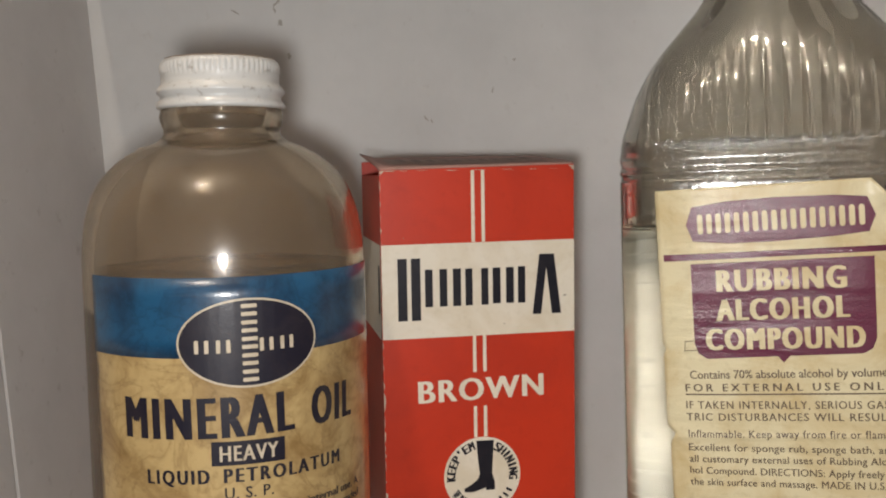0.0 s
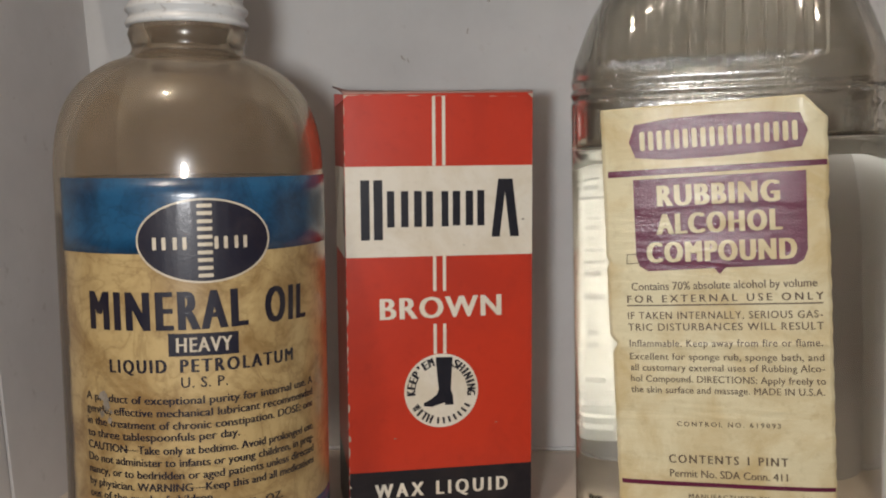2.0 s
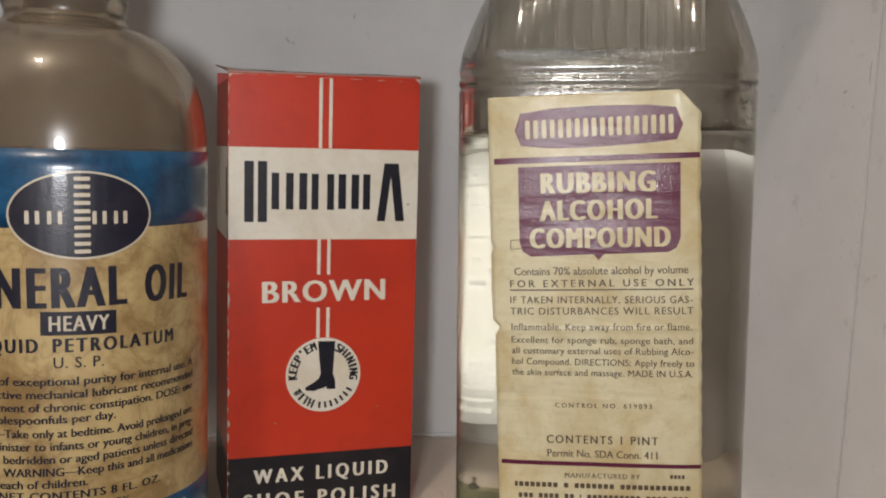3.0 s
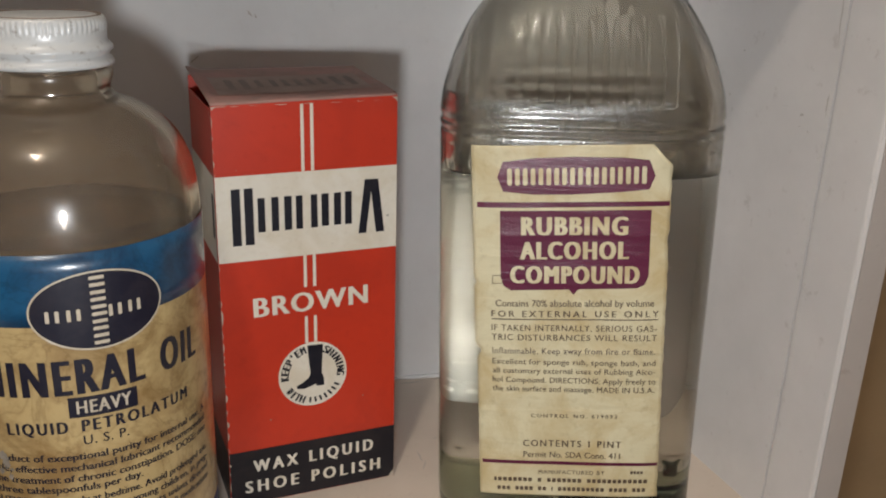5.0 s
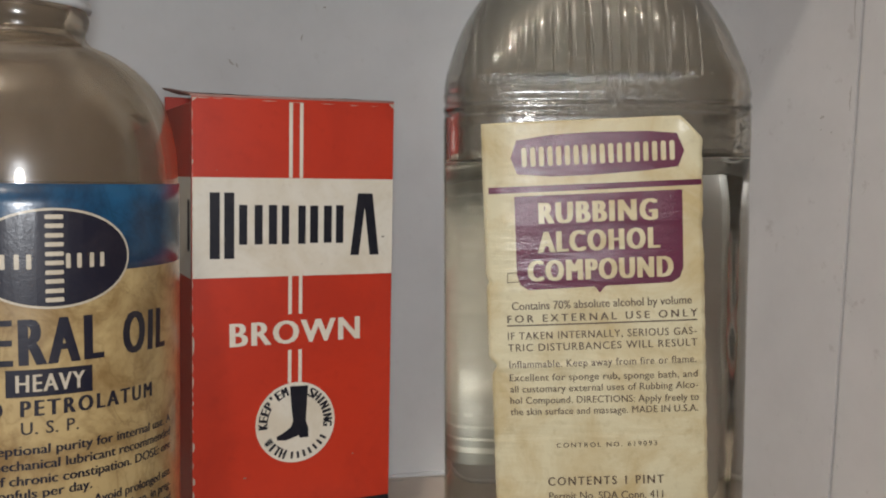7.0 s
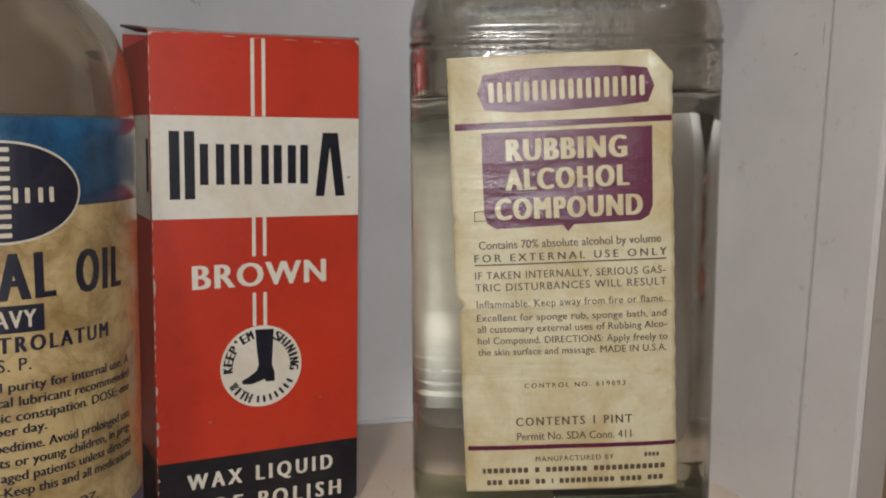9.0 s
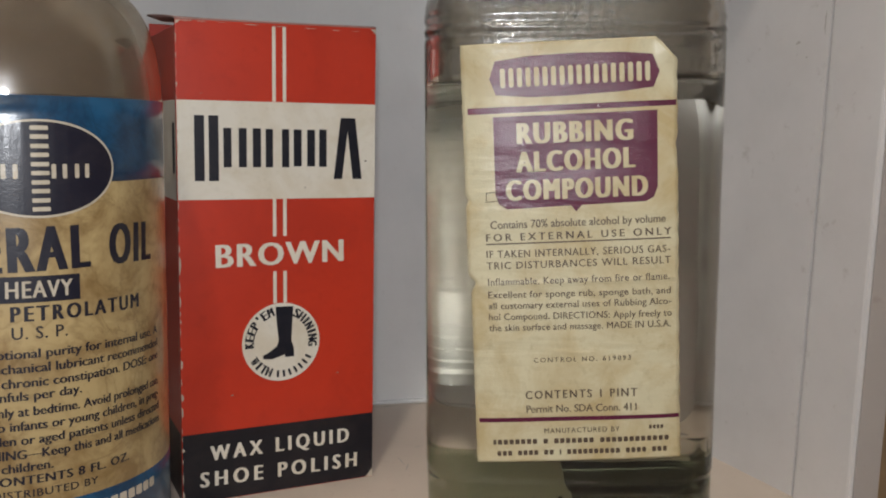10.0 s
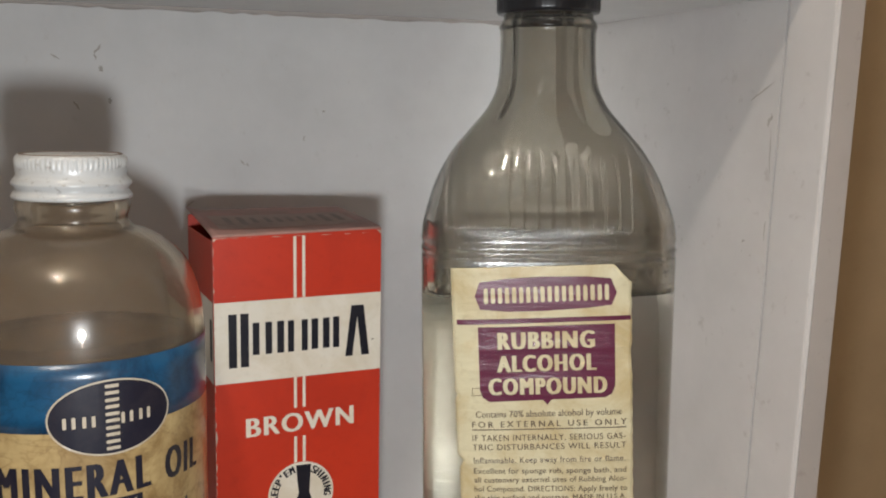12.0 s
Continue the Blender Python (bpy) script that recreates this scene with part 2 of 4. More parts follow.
structure("stile_edge", leaning(slab([(0.1402, FRONT - 0.0004), (0.1402, FRONT - 0.0008), (0.1466, FRONT - 0.0012), (0.1466, FRONT - 0.0007)], -0.29, 0.49), 0.15, 0.018), EDGE_SHADE, "front edge of the painted stile, its shade painted in", "trim")
# the room about it
structure("wall_room_north", slab(rect(-1.6, 1.6, 0.31, 0.36), -1.3, 1.7), OCHRE, "dull ochre painted room wall behind the cabinet", "wall")
structure("wall_room_south", slab(rect(-1.6, 1.6, -2.1, -2.05), -1.3, 1.7), OCHRE, "plain ochre painted room wall", "wall")
structure("wall_room_west", slab(rect(-1.65, -1.6, -2.05, 0.31), -1.3, 1.7), OCHRE, "plain ochre painted room wall", "wall")
structure("wall_room_east", slab(rect(1.6, 1.65, -2.05, 0.31), -1.3, 1.7), OCHRE, "plain ochre painted room wall", "wall")
structure("floor", slab(rect(-1.6, 1.6, -2.05, 0.31), -1.35, -1.3), FLOOR, "brown boarded room floor", "floor")
structure("ceiling", slab(rect(-1.6, 1.6, -2.05, 0.31), 1.7, 1.75), CEIL, "plain white room ceiling", "ceiling")


# ---- the oil bottle ----
def root(name, m, label, category):
    ob = new(name)
    ob.empty_display_size = 0.01
    ob.matrix_world = m
    return tagged(ob, label, category)


OIL_R = 29.3
oil = root("oil_bottle", pose(-0.0465, 0.198, 0.0), "round clear glass oil bottle with aged blue and cream label", "bottle")
OIL_SHOULDER = [(29.3, 96), (29.0, 101), (27.9, 107), (25.6, 112.5), (22.0, 116.6), (17.5, 119.6), (13.6, 121.2), (12.2, 122.6)]
outer = [(20, 1.5), (26.5, 0.0), (28.6, 1.2), (29.3, 4.0), (29.3, 30), (29.3, 70)] + smooth_profile(OIL_SHOULDER) + [(12.1, 123.6), (12.5, 124.6), (12.9, 126.2), (12.5, 127.8), (11.4, 128.6), (11.4, 137.0), (9.2, 137.0)]
inner = [(9.2, 128.0), (9.6, 122.4)] + [(r - 2.3, z - 1.6) for r, z in reversed(smooth_profile(OIL_SHOULDER)[:-3])] + [(26.8, 70), (26.8, 8.0), (24.0, 5.0), (8.0, 6.5)]
part("glass_body", lathe(outer + inner, 192), OIL_GLASS, oil, "dusty clear glass with a rounded shoulder", True)
clear = [part("oil", lathe([(8.0, 6.3), (24.1, 4.8), (26.95, 8.0), (26.95, 70), (26.95, 95.2), (26.6, 95.7), (26.3, 95.3), (12, 95.2)]), OIL, oil, "clear amber oil filling the bottle to the shoulder", True)]


def knurl(a, z):
    return 0.16 * math.cos(64 * a) if 135.1 < z < 137.4 else 0.0


cap = part("cap", lathe([(11.9, 127.9), (13.2, 128.0), (13.35, 128.6), (13.0, 129.3), (12.45, 129.9), (12.5, 130.5), (13.25, 131.2), (13.3, 131.8), (12.6, 132.6), (12.15, 133.3), (12.25, 134.2), (12.2, 135.0), (12.2, 135.3), (12.3, 136.2), (12.2, 137.1), (12.0, 137.7), (11.5, 138.1)], 256, knurl), CAP_WHITE, oil, "white enamelled metal screw cap with a ribbed rim", True)
part("cap_top", lathe([(11.45, 138.0), (11.4, 138.3), (10.6, 138.2), (10.0, 137.9)], 96), CAP_TOP, cap, "flat cap top in the brown of the cap's shadow", True)

ALC_M = pose(0.0796, 0.2133, 0.0, 0, 0, -16.9) @ pose(0, 0, 0, 0, -1.2, 0)
spirit = root("alcohol_bottle", ALC_M, "flat clear glass pint bottle with a cream and plum label", "bottle")
ALC_A, ALC_B, ALC_P = 34.6, 26.0, 5.0


def section(a, b, p, z, n=600, ripple=None):
    loop = []
    for i in range(n):
        t = 2 * math.pi * i / n
        c, s = math.cos(t), math.sin(t)
        k = (abs(c) ** p + abs(s) ** p) ** (-1.0 / p)
        x, y = a * k * c, b * k * s
        if ripple:
            d = ripple(x, y, z)
            h = math.hypot(x, y)
            x, y = x + d * x / h, y + d * y / h
        loop.append((x * MM, y * MM, z * MM))
    return loop


def step(v, lo, hi):
    t = min(1.0, max(0.0, (v - lo) / (hi - lo)))
    return t * t * (3 - 2 * t)


def flutes(x, y, z):
    """Upright half-round ribs with domed feet over the front and back of the shoulder, and round the foot."""
    face = step(abs(y) / ALC_B, 0.15, 0.5)
    u = 2 * ((x / 3.6) % 1.0) - 1
    down = max(0.0, (121.2 - z) / 1.9)
    rib = math.sqrt(max(0.0, 1 - u * u - down * down)) * (1 - step(z, 132, 143)) * (1 - step(abs(x + 3), 23.2, 24.4))
    foot = math.sqrt(max(0.0, 1 - u * u - max(0.0, (z - 6.6) / 1.8) ** 2)) * (1 - step(abs(x), 27, 29)) * step(z, 0.5, 2.0)
    return face * (0.85 * rib + 0.6 * foot)


ALC_LINE = [(33.0, 25.0, 5.0, 0.0), (34.2, 25.7, 5.0, 2.0), (34.4, 25.9, 5.0, 9.0), (34.3, 25.8, 5.0, 10.5), (34.6, 26.0, 5.0, 12.0)] + [(34.6, 26.0, 5.0, z) for z in (14.5, 19, 28, 44, 64, 84, 98, 105, 108.5, 110.3)] + [
            (34.55, 25.95, 5.0, 111.6), (34.25, 25.65, 5.0, 112.4), (34.7, 26.1, 5.0, 113.6), (34.3, 25.7, 5.0, 114.8), (34.65, 26.05, 4.8, 116.4), (34.5, 25.9, 4.6, 117.8), (34.45, 25.8, 4.4, 119.0),
            (34.1, 25.45, 4.1, 121.5), (32.8, 24.1, 3.4, 126.5), (30.6, 21.9, 3.0, 132.5), (26.6, 18.9, 2.6, 139.5), (21.6, 16.6, 2.3, 145.5),
            (17.0, 14.9, 2.1, 151.0), (14.3, 13.7, 2.0, 156.5), (13.4, 13.4, 2.0, 162.5), (13.2, 13.2, 2.0, 171.0), (13.6, 13.6, 2.0, 173.0), (13.0, 13.0, 2.0, 174.5), (12.3, 12.3, 2.0, 176.0), (12.3, 12.3, 2.0, 186.0)]


def lean(loop):
    """The liquid stays level while the bottle leans."""
    return [(x, y, z + 0.0005 + 0.02 * x) for x, y, z in loop]


def alc_rows(wall, lo, hi, ripple):
    kept = ALC_LINE if wall == 0.0 else [r for r in ALC_LINE if not 111.0 < r[3] < 118.5]  # the rings are on the outside alone
    line = smooth_profile(kept, 5)
    rows = [(a - wall, b - wall, p, z) for a, b, p, z in line if lo <= z <= hi]
    return [section(a, b, p, z, 600, ripple) for a, b, p, z in rows]


def uneven(x, y, z):
    """The blown inside of the neck is not quite round."""
    a = math.atan2(y, x)
    return step(z, 132, 150) * (0.45 * math.cos(4 * a + 0.6) + 0.3 * math.cos(7 * a + 0.02 * z) + 0.15 * math.cos(13 * a))


shell = alc_rows(0.0, 0.0, 186.0, flutes)
LEVEL = 101.6
hollow = [lean(section(ALC_A - w, ALC_B - w, 5.0, LEVEL + up)) for w, up in ((6.0, 0), (3.6, 0), (2.8, 0.3), (2.6, 1.0))] + alc_rows(2.6, LEVEL + 2.6, 184.5, uneven)
body = part("glass_body", rings(shell + hollow[::-1]), ALC_GLASS, spirit, "clear glass with fluted shoulders and moulded rings", True)
body.data.materials.append(ALC_SHADE)  # inside of the empty part, tinted for the shadow behind it
for p in body.data.polygons[(len(shell) - 1) * 600:-2]:
    p.material_index = 1
body.data.materials.append(ALC_STIPPLE)  # the stippled band under the flutes
for p in body.data.polygons[:(len(shell) - 1) * 600]:
    if 0.1095 < p.center.z < 0.1196 and p.center.y < 0:
        p.material_index = 2
clear += [body]
liquid = [section(28.0, 20.0, 5.0, 6.4)] + [section(ALC_A - 2.6, ALC_B - 2.6, 5.0, z) for z in (7.0, 20, 40, 60, 80)] + [lean(section(ALC_A - w, ALC_B - w, 5.0, LEVEL - 0.4)) for w in (2.6, 6.0)]
clear += [part("spirit", rings(liquid), SPIRIT, spirit, "clear colourless spirit filling most of the bottle", True)]
# slab added inside the foot to keep light off the shelf below
FOOT_BLOCKER = glass_like("foot_blocker_glass", (0.80, 0.82, 0.74), 1.0, 0.0, 0.0)
part("foot", rings([section(32.0, 24.0, 5.0, 0.6), section(33.4, 25.0, 5.0, 2.0), section(33.4, 25.0, 5.0, 4.6), section(30.0, 22.0, 5.0, 5.6)]), FOOT_BLOCKER, spirit, "greenish slab added inside the foot to shade the shelf", True)
for ob in clear:  # clear glass and liquid let the light through
    ob.visible_shadow = False
part("cap", lathe([(13.0, 176.5), (13.9, 176.7), (14.1, 177.6), (14.1, 187.0), (13.4, 188.0), (6, 188.2)], 120, lambda a, z: 0.18 * math.cos(50 * a) if 177 < z < 187 else 0.0), CAP_BLACK, spirit, "black ribbed screw cap", True)
# black disc added in place of the cap's reflection inside the neck
part("cap_reflection", lathe([(3, 173.2), (7.0, 173.4), (7.4, 174.2), (7.0, 176.0), (3, 176.2)], 48), CAP_BLACK, spirit, "dark disc that stands for the cap's reflection in the mouth", True)



# moulded grain round the shoulder: fine glass beads that catch the torch
random.seed(8)
GRAIN = glass_like("moulded_grain_glass", (0.98, 0.98, 0.97), 2.0, 0.09, 0.4)
bm = bmesh.new()
for k in range(1500):
    x = random.triangular(-27, 21, -13) if k < 1300 else random.uniform(24, 33)
    z = random.choice((random.uniform(110.2, 120.2), random.triangular(117.5, 120.6, 119.5))) if k < 1300 else random.uniform(103.5, 113.5)
    p = 4.9
    y = -(26.01 - 0.05 * max(0.0, z - 117.8)) * (1 - min(0.999, abs(x / 34.6)) ** p) ** (1 / p)
    r = random.uniform(0.16, 0.42)
    bmesh.ops.create_icosphere(bm, subdivisions=1, radius=1.0, matrix=Matrix.LocRotScale((x * MM, (y - 0.02) * MM, z * MM), Euler((random.uniform(-0.15, 0.15), 0, random.uniform(-0.15, 0.15))), (r * MM, r * 0.09 * MM, r * random.uniform(0.7, 1.3) * MM)))
tagged(part("glass_grain", bm, GRAIN, spirit, "", True), kind="stuff").visible_shadow = False


# ---- print: flat shapes and lettering laid on the curved and flat faces ----
def on_oil(x, z, off):
    a = x / OIL_R
    return ((OIL_R + off) * MM * math.sin(a), -(OIL_R + off) * MM * math.cos(a), z * MM)


def on_spirit(u, z, off):
    x = u - 26.16
    x, z = x + 0.0209 * z, z - 0.0209 * x
    y = ALC_B * (1 - min(0.999, abs(x / ALC_A)) ** ALC_P) ** (1 / ALC_P)
    return (x * MM, -(y + off) * MM, z * MM)


def on_front(u, z, off):
    return (u * MM, -off * MM, z * MM)


def on_left(u, z, off):
    return (-off * MM, u * MM, z * MM)


def deg(a):
    return math.radians(a) * OIL_R


def shape(bm, points):
    bm.faces.new([bm.verts.new((x, y, 0)) for x, y in points])


def disc(bm, cx, cy, rx, ry, n=64):
    shape(bm, [(cx + rx * math.cos(2 * math.pi * i / n), cy + ry * math.sin(2 * math.pi * i / n)) for i in range(n)])


def bar(bm, p0, p1, h, r=0.12):
    """An upright rounded bar over the line p0 to p1, h high."""
    w = math.dist(p0, p1)
    a = math.atan2(p1[1] - p0[1], p1[0] - p0[0])
    c, s = math.cos(a), math.sin(a)
    r = min(r, w / 2.2, h / 2.2)
    pts = []
    for cx, cy, t0 in ((w - r, r, -90), (w - r, h - r, 0), (r, h - r, 90), (r, r, 180)):
        for k in range(4):
            t = math.radians(t0 + 30 * k)
            pts.append((cx + r * math.cos(t), cy + r * math.sin(t)))
    shape(bm, [(p0[0] + c * x - s * y, p0[1] + s * x + c * y) for x, y in pts])


def bars(bm, p0, p1, h, widths, gap=0.22):
    """A row of plain bars that stands for a word: widths in turn, 0 for a space."""
    whole = sum(w if w else 0.8 for w in widths) + gap * (len(widths) - 1)
    at = 0.0
    for w in widths:
        if w:
            a, b = at / whole, (at + w) / whole
            q = [(p0[0] + (p1[0] - p0[0]) * t, p0[1] + (p1[1] - p0[1]) * t) for t in (a, b)]
            bar(bm, q[0], q[1], h, h * 0.18)
        at += (w if w else 0.8) + gap


def glyphs(text, bold, space):
    cu = bpy.data.curves.new("type", "FONT")
    cu.body, cu.offset, cu.space_character, cu.resolution_u = text, bold, space, 3
    ob = bpy.data.objects.new("type", cu)
    me = bpy.data.meshes.new_from_object(ob)
    bpy.data.objects.remove(ob)
    bpy.data.curves.remove(cu)
    return me


_h = glyphs("H", 0.0, 1.0)
CAP_H = max(v.co.y for v in _h.vertices)


def words(bm, text, p0, p1, h, bold=0.0, space=1.0):
    """Lettering from p0 to p1 along the base line, capitals h high."""
    me = glyphs(text, 0.0, space)
    xs = [v.co.x for v in me.vertices]
    x0, x1 = min(xs), max(xs)
    w = math.dist(p0, p1)
    a = math.atan2(p1[1] - p0[1], p1[0] - p0[0])
    c, s = math.cos(a), math.sin(a)
    kx, ky = w / (x1 - x0), h / CAP_H
    kx *= 1 - 2 * bold * h / w  # heavier strokes: the letters set twice, a little apart
    for lift, push in ((0.0, 0.0), (0.006, bold * h), (0.012, 2 * bold * h)) if bold else ((0.0, 0.0),):
        vs = []
        for v in me.vertices:
            x, y = (v.co.x - x0) * kx + push, v.co.y * ky
            vs.append(bm.verts.new((p0[0] + c * x - s * y, p0[1] + s * x + c * y, lift)))
        for p in me.polygons:
            bm.faces.new([vs[i] for i in p.vertices])
    bpy.data.meshes.remove(me)


def ring_words(bm, text, cx, cy, r, a0, a1, h, inward, bold=0.08):
    """Letters set one by one round a circle, from angle a0 to a1."""
    n = len(text)
    for i, ch in enumerate(text):
        if ch == " ":
            continue
        a = math.radians(a0 + (a1 - a0) * (i + 0.5) / n)
        wide = h * (0.3 if ch in "I'" else 0.72)
        tx, ty = (-math.sin(a), math.cos(a)) if a1 > a0 else (math.sin(a), -math.cos(a))
        rr = r + h / 2 if inward else r - h / 2
        bx, by = cx + rr * math.cos(a), cy + rr * math.sin(a)
        p0, p1 = (bx - tx * wide / 2, by - ty * wide / 2), (bx + tx * wide / 2, by + ty * wide / 2)
        if ch == "#":
            mid = ((p0[0] + p1[0]) / 2, (p0[1] + p1[1]) / 2)
            bar(bm, p0, mid, h)
        else:
            words(bm, ch, p0, p1, h, bold)


def print_on(name, bm, mat, parent, face, off, label="", cut=2.5):
    """Lays a flat drawing on a face, cut into strips so that it follows the curve."""
    if cut:
        xs = [v.co.x for v in bm.verts]
        x = math.floor(min(xs) / cut) * cut
        while x < max(xs):
            bmesh.ops.bisect_plane(bm, geom=bm.verts[:] + bm.edges[:] + bm.faces[:], plane_co=(x, 0, 0), plane_no=(1, 0, 0))
            x += cut
    for v in bm.verts:
        v.co = face(v.co.x, v.co.y, off + v.co.z)
    return part(name, bm, mat, parent, label, None)


def sheet(left, right, z0, z1, face, off, cols, rows, thick=0.12, curl=None):
    """A thin sheet between two side lines x(z), with thickness."""
    bm = bmesh.new()
    layers = []
    for d in (off, off - thick):
        g = []
        for j in range(rows + 1):
            z = z0 + (z1 - z0) * j / rows
            a, b = left(z), right(z)
            g.append([])
            for i in range(cols + 1):
                x = a + (b - a) * i / cols
                zz = z
                g[-1].append(bm.verts.new(face(x, zz, d + (curl(x, zz) if curl else 0.0))))
        layers.append(g)
    f, k = layers
    for j in range(rows):
        for i in range(cols):
            bm.faces.new((f[j][i], f[j][i + 1], f[j + 1][i + 1], f[j + 1][i]))
            bm.faces.new((k[j][i], k[j + 1][i], k[j + 1][i + 1], k[j][i + 1]))
    for j in range(rows):
        bm.faces.new((f[j][0], f[j + 1][0], k[j + 1][0], k[j][0]))
        bm.faces.new((f[j][cols], k[j][cols], k[j + 1][cols], f[j + 1][cols]))
    for i in range(cols):
        bm.faces.new((f[0][i], k[0][i], k[0][i + 1], f[0][i + 1]))
        bm.faces.new((f[rows][i], f[rows][i + 1], k[rows][i + 1], k[rows][i]))
    return bm


# ---- oil label ----
def wob(z, k):
    return 0.25 * math.sin(z * 0.9 + k) + 0.18 * math.sin(z * 2.3 + 2 * k)


paper_oil = part("label", sheet(lambda z: deg(-47) + wob(z, 0.3), lambda z: deg(176) + wob(z, 2.0), 9.0, 95.3, on_oil, 0.16, 90, 24), OIL_CREAM, oil, "yellowed cream paper label with brown stains", True)
for name, z0, z1 in (("blue_top_band", 80.4, 95.35), ("blue_bottom_band", 9.0, 23.2)):
    part(name, sheet(lambda z: deg(-47.1) + wob(z, 0.3), lambda z: deg(176), z0, z1, on_oil, 0.20, 90, 4, 0.02), OIL_BLUE, paper_oil, "mottled blue printed band", True)
g = bmesh.new(); disc(g, deg(20.2), 82.9, 13.4, 8.45)
print_on("oval_rim", g, INK_PALE, paper_oil, on_oil, 0.24)
g = bmesh.new(); disc(g, deg(20.2), 82.9, 13.0, 8.05)
print_on("oval", g, INK_NAVY, paper_oil, on_oil, 0.28, "dark navy oval badge")
g = bmesh.new()
for k in range(5):
    x = 0.4 + 7.75 * k
    for d in (0.0, 3.6) if k != 2 else ():
        bar(g, (deg(x + d), 81.2), (deg(x + d + 1.5), 81.2), 2.5, 0.2)
    bar(g, (deg(17.3), 88.0 - 3.1 * k), (deg(23.0), 88.0 - 3.1 * k), 0.75, 0.2)
    bar(g, (deg(17.3), 89.5 - 3.1 * k), (deg(23.0), 89.5 - 3.1 * k), 0.75, 0.2)
tagged(print_on("badge_print", g, INK_PALE, paper_oil, on_oil, 0.32), kind="stuff")
for text, a0, z0, a1, z1, h, bold, space in (("MINERAL", -28.6, 65.0, 36.3, 65.3, 7.7, 0.06, 1.3), ("OIL", 43.3, 65.3, 66.2, 64.9, 7.4, 0.06, 1.3), ("LIQUID", -19.6, 56.4, 4.3, 56.6, 2.65, 0.065, 1.35),
                                             ("PETROLATUM", 9.2, 56.6, 57.4, 56.3, 2.65, 0.065, 1.35), ("U. S. P.", 9.4, 53.5, 27.2, 53.4, 2.1, 0.02, 1.1)):
    g = bmesh.new()
    words(g, text, (deg(a0), z0), (deg(a1), z1), h, bold, space)
    print_on("title_lettering", g, INK_NAVY, paper_oil, on_oil, 0.26)
g = bmesh.new(); shape(g, [(deg(5.1), 59.9), (deg(32.0), 59.7), (deg(32.0), 64.3), (deg(5.1), 64.5)])
print_on("grade_block", g, INK_NAVY, paper_oil, on_oil, 0.24)
g = bmesh.new(); words(g, "HEAVY", (deg(8.0), 60.7), (deg(29.4), 60.6), 2.9, 0.035, 1.15)
print_on("grade_lettering", g, INK_PALE, paper_oil, on_oil, 0.28)
g = bmesh.new()
LINES = ("A product of exceptional purity for internal use. A", "gentle, effective mechanical lubricant recommended", "in the treatment of chronic constipation. DOSE: one",
         "to three tablespoonfuls per day.", "CAUTION\u2014Take only at bedtime. Avoid prolonged use.", "Do not administer to infants or young children, in preg-",
         "nancy, or to bedridden or aged patients unless directed", "by physician. WARNING\u2014Keep this and all medications", "out of the reach of children.")
for k, line in enumerate(LINES):
    end = {3: 31.5, 8: 21.0}.get(k, 70.5)
    z = 50.3 - 2.57 * k
    g = bmesh.new()
    words(g, line, (deg(-33.2), z), (deg(end), z - (0.5 if end > 60 else 0.0)), 1.62, 0.05)
    print_on("fine_lettering", g, INK_NAVY, paper_oil, on_oil, 0.26)
for text, a0, z0, a1, z1, h, bold in (("NET CONTENTS 8 FL. OZ.", -11.3, 27.5, 50.3, 27.2, 1.55, 0.06), ("DISTRIBUTED BY", 1.4, 25.1, 36.4, 24.8, 1.35, 0.02)):
    g = bmesh.new()
    words(g, text, (deg(a0), z0), (deg(a1), z1), h, bold, 1.1)
    print_on("fine_lettering", g, INK_NAVY, paper_oil, on_oil, 0.26)
g = bmesh.new()
bars(g, (deg(-27), 19.6), (deg(65), 19.4), 1.9, [1, 1, 1, 1, 1, 1, 0, 1, 1, 1, 1, 1, 1, 1, 1, 0, 1, 1, 1, 1, 1, 1, 1])
bars(g, (deg(-8), 16.2), (deg(48), 16.0), 1.5, [1, 1, 1, 1, 1, 1, 1, 1, 0, 1, 1, 1, 1])
print_on("maker_print", g, INK_PALE, paper_oil, on_oil, 0.26)
# torn spots where the paper surface is gone
random.seed(4)
g = bmesh.new()
for cx, cz, rx, rz in ((-23.5, 51.4, 1.5, 1.1), (-22.0, 49.6, 0.9, 1.6), (-24.5, 47.6, 0.7, 0.8), (-20.6, 46.4, 0.6, 1.0), (-19.8, 48.2, 0.5, 0.5)):
    n = 14
    shape(g, [(deg(cx) + rx * random.uniform(0.6, 1.15) * math.cos(6.283 * i / n), cz + rz * random.uniform(0.6, 1.15) * math.sin(6.283 * i / n)) for i in range(n)])
SCAR = paper("scraped_grey_paper", (0.24, 0.21, 0.17), (0.13, 0.11, 0.085), 0.8, 0.7, 300)
print_on("torn_spot", g, SCAR, paper_oil, on_oil, 0.31, "scraped grey patches in the paper")

# ---- spirit label ----
BACK_BRIGHT = paper("pale_back_brightener", (0.84, 0.83, 0.77), (0.74, 0.71, 0.62), 0.4, 0.6, 60)
TURN = math.radians(3.35)


def slant(u, z, du, dz):
    """A point of the slanted label, from its lower left corner."""
    return (3.95 + du * math.cos(TURN) - dz * math.sin(TURN), 15.3 + du * math.sin(TURN) + dz * math.cos(TURN))


def on_slant(x, z, off):
    return on_spirit(*slant(0, 0, x, z), off)


def label_left(z):
    notch = 1.0 * math.exp(-((z - 41.5) / 1.3) ** 2) + 0.5 * math.exp(-((z - 60) / 1.0) ** 2)
    return 0.05 * math.sin(z * 1.7) + 0.03 * math.sin(z * 4.1) + notch - (0.5 if z > 41.5 else 0.0) * step(z, 41.5, 44)


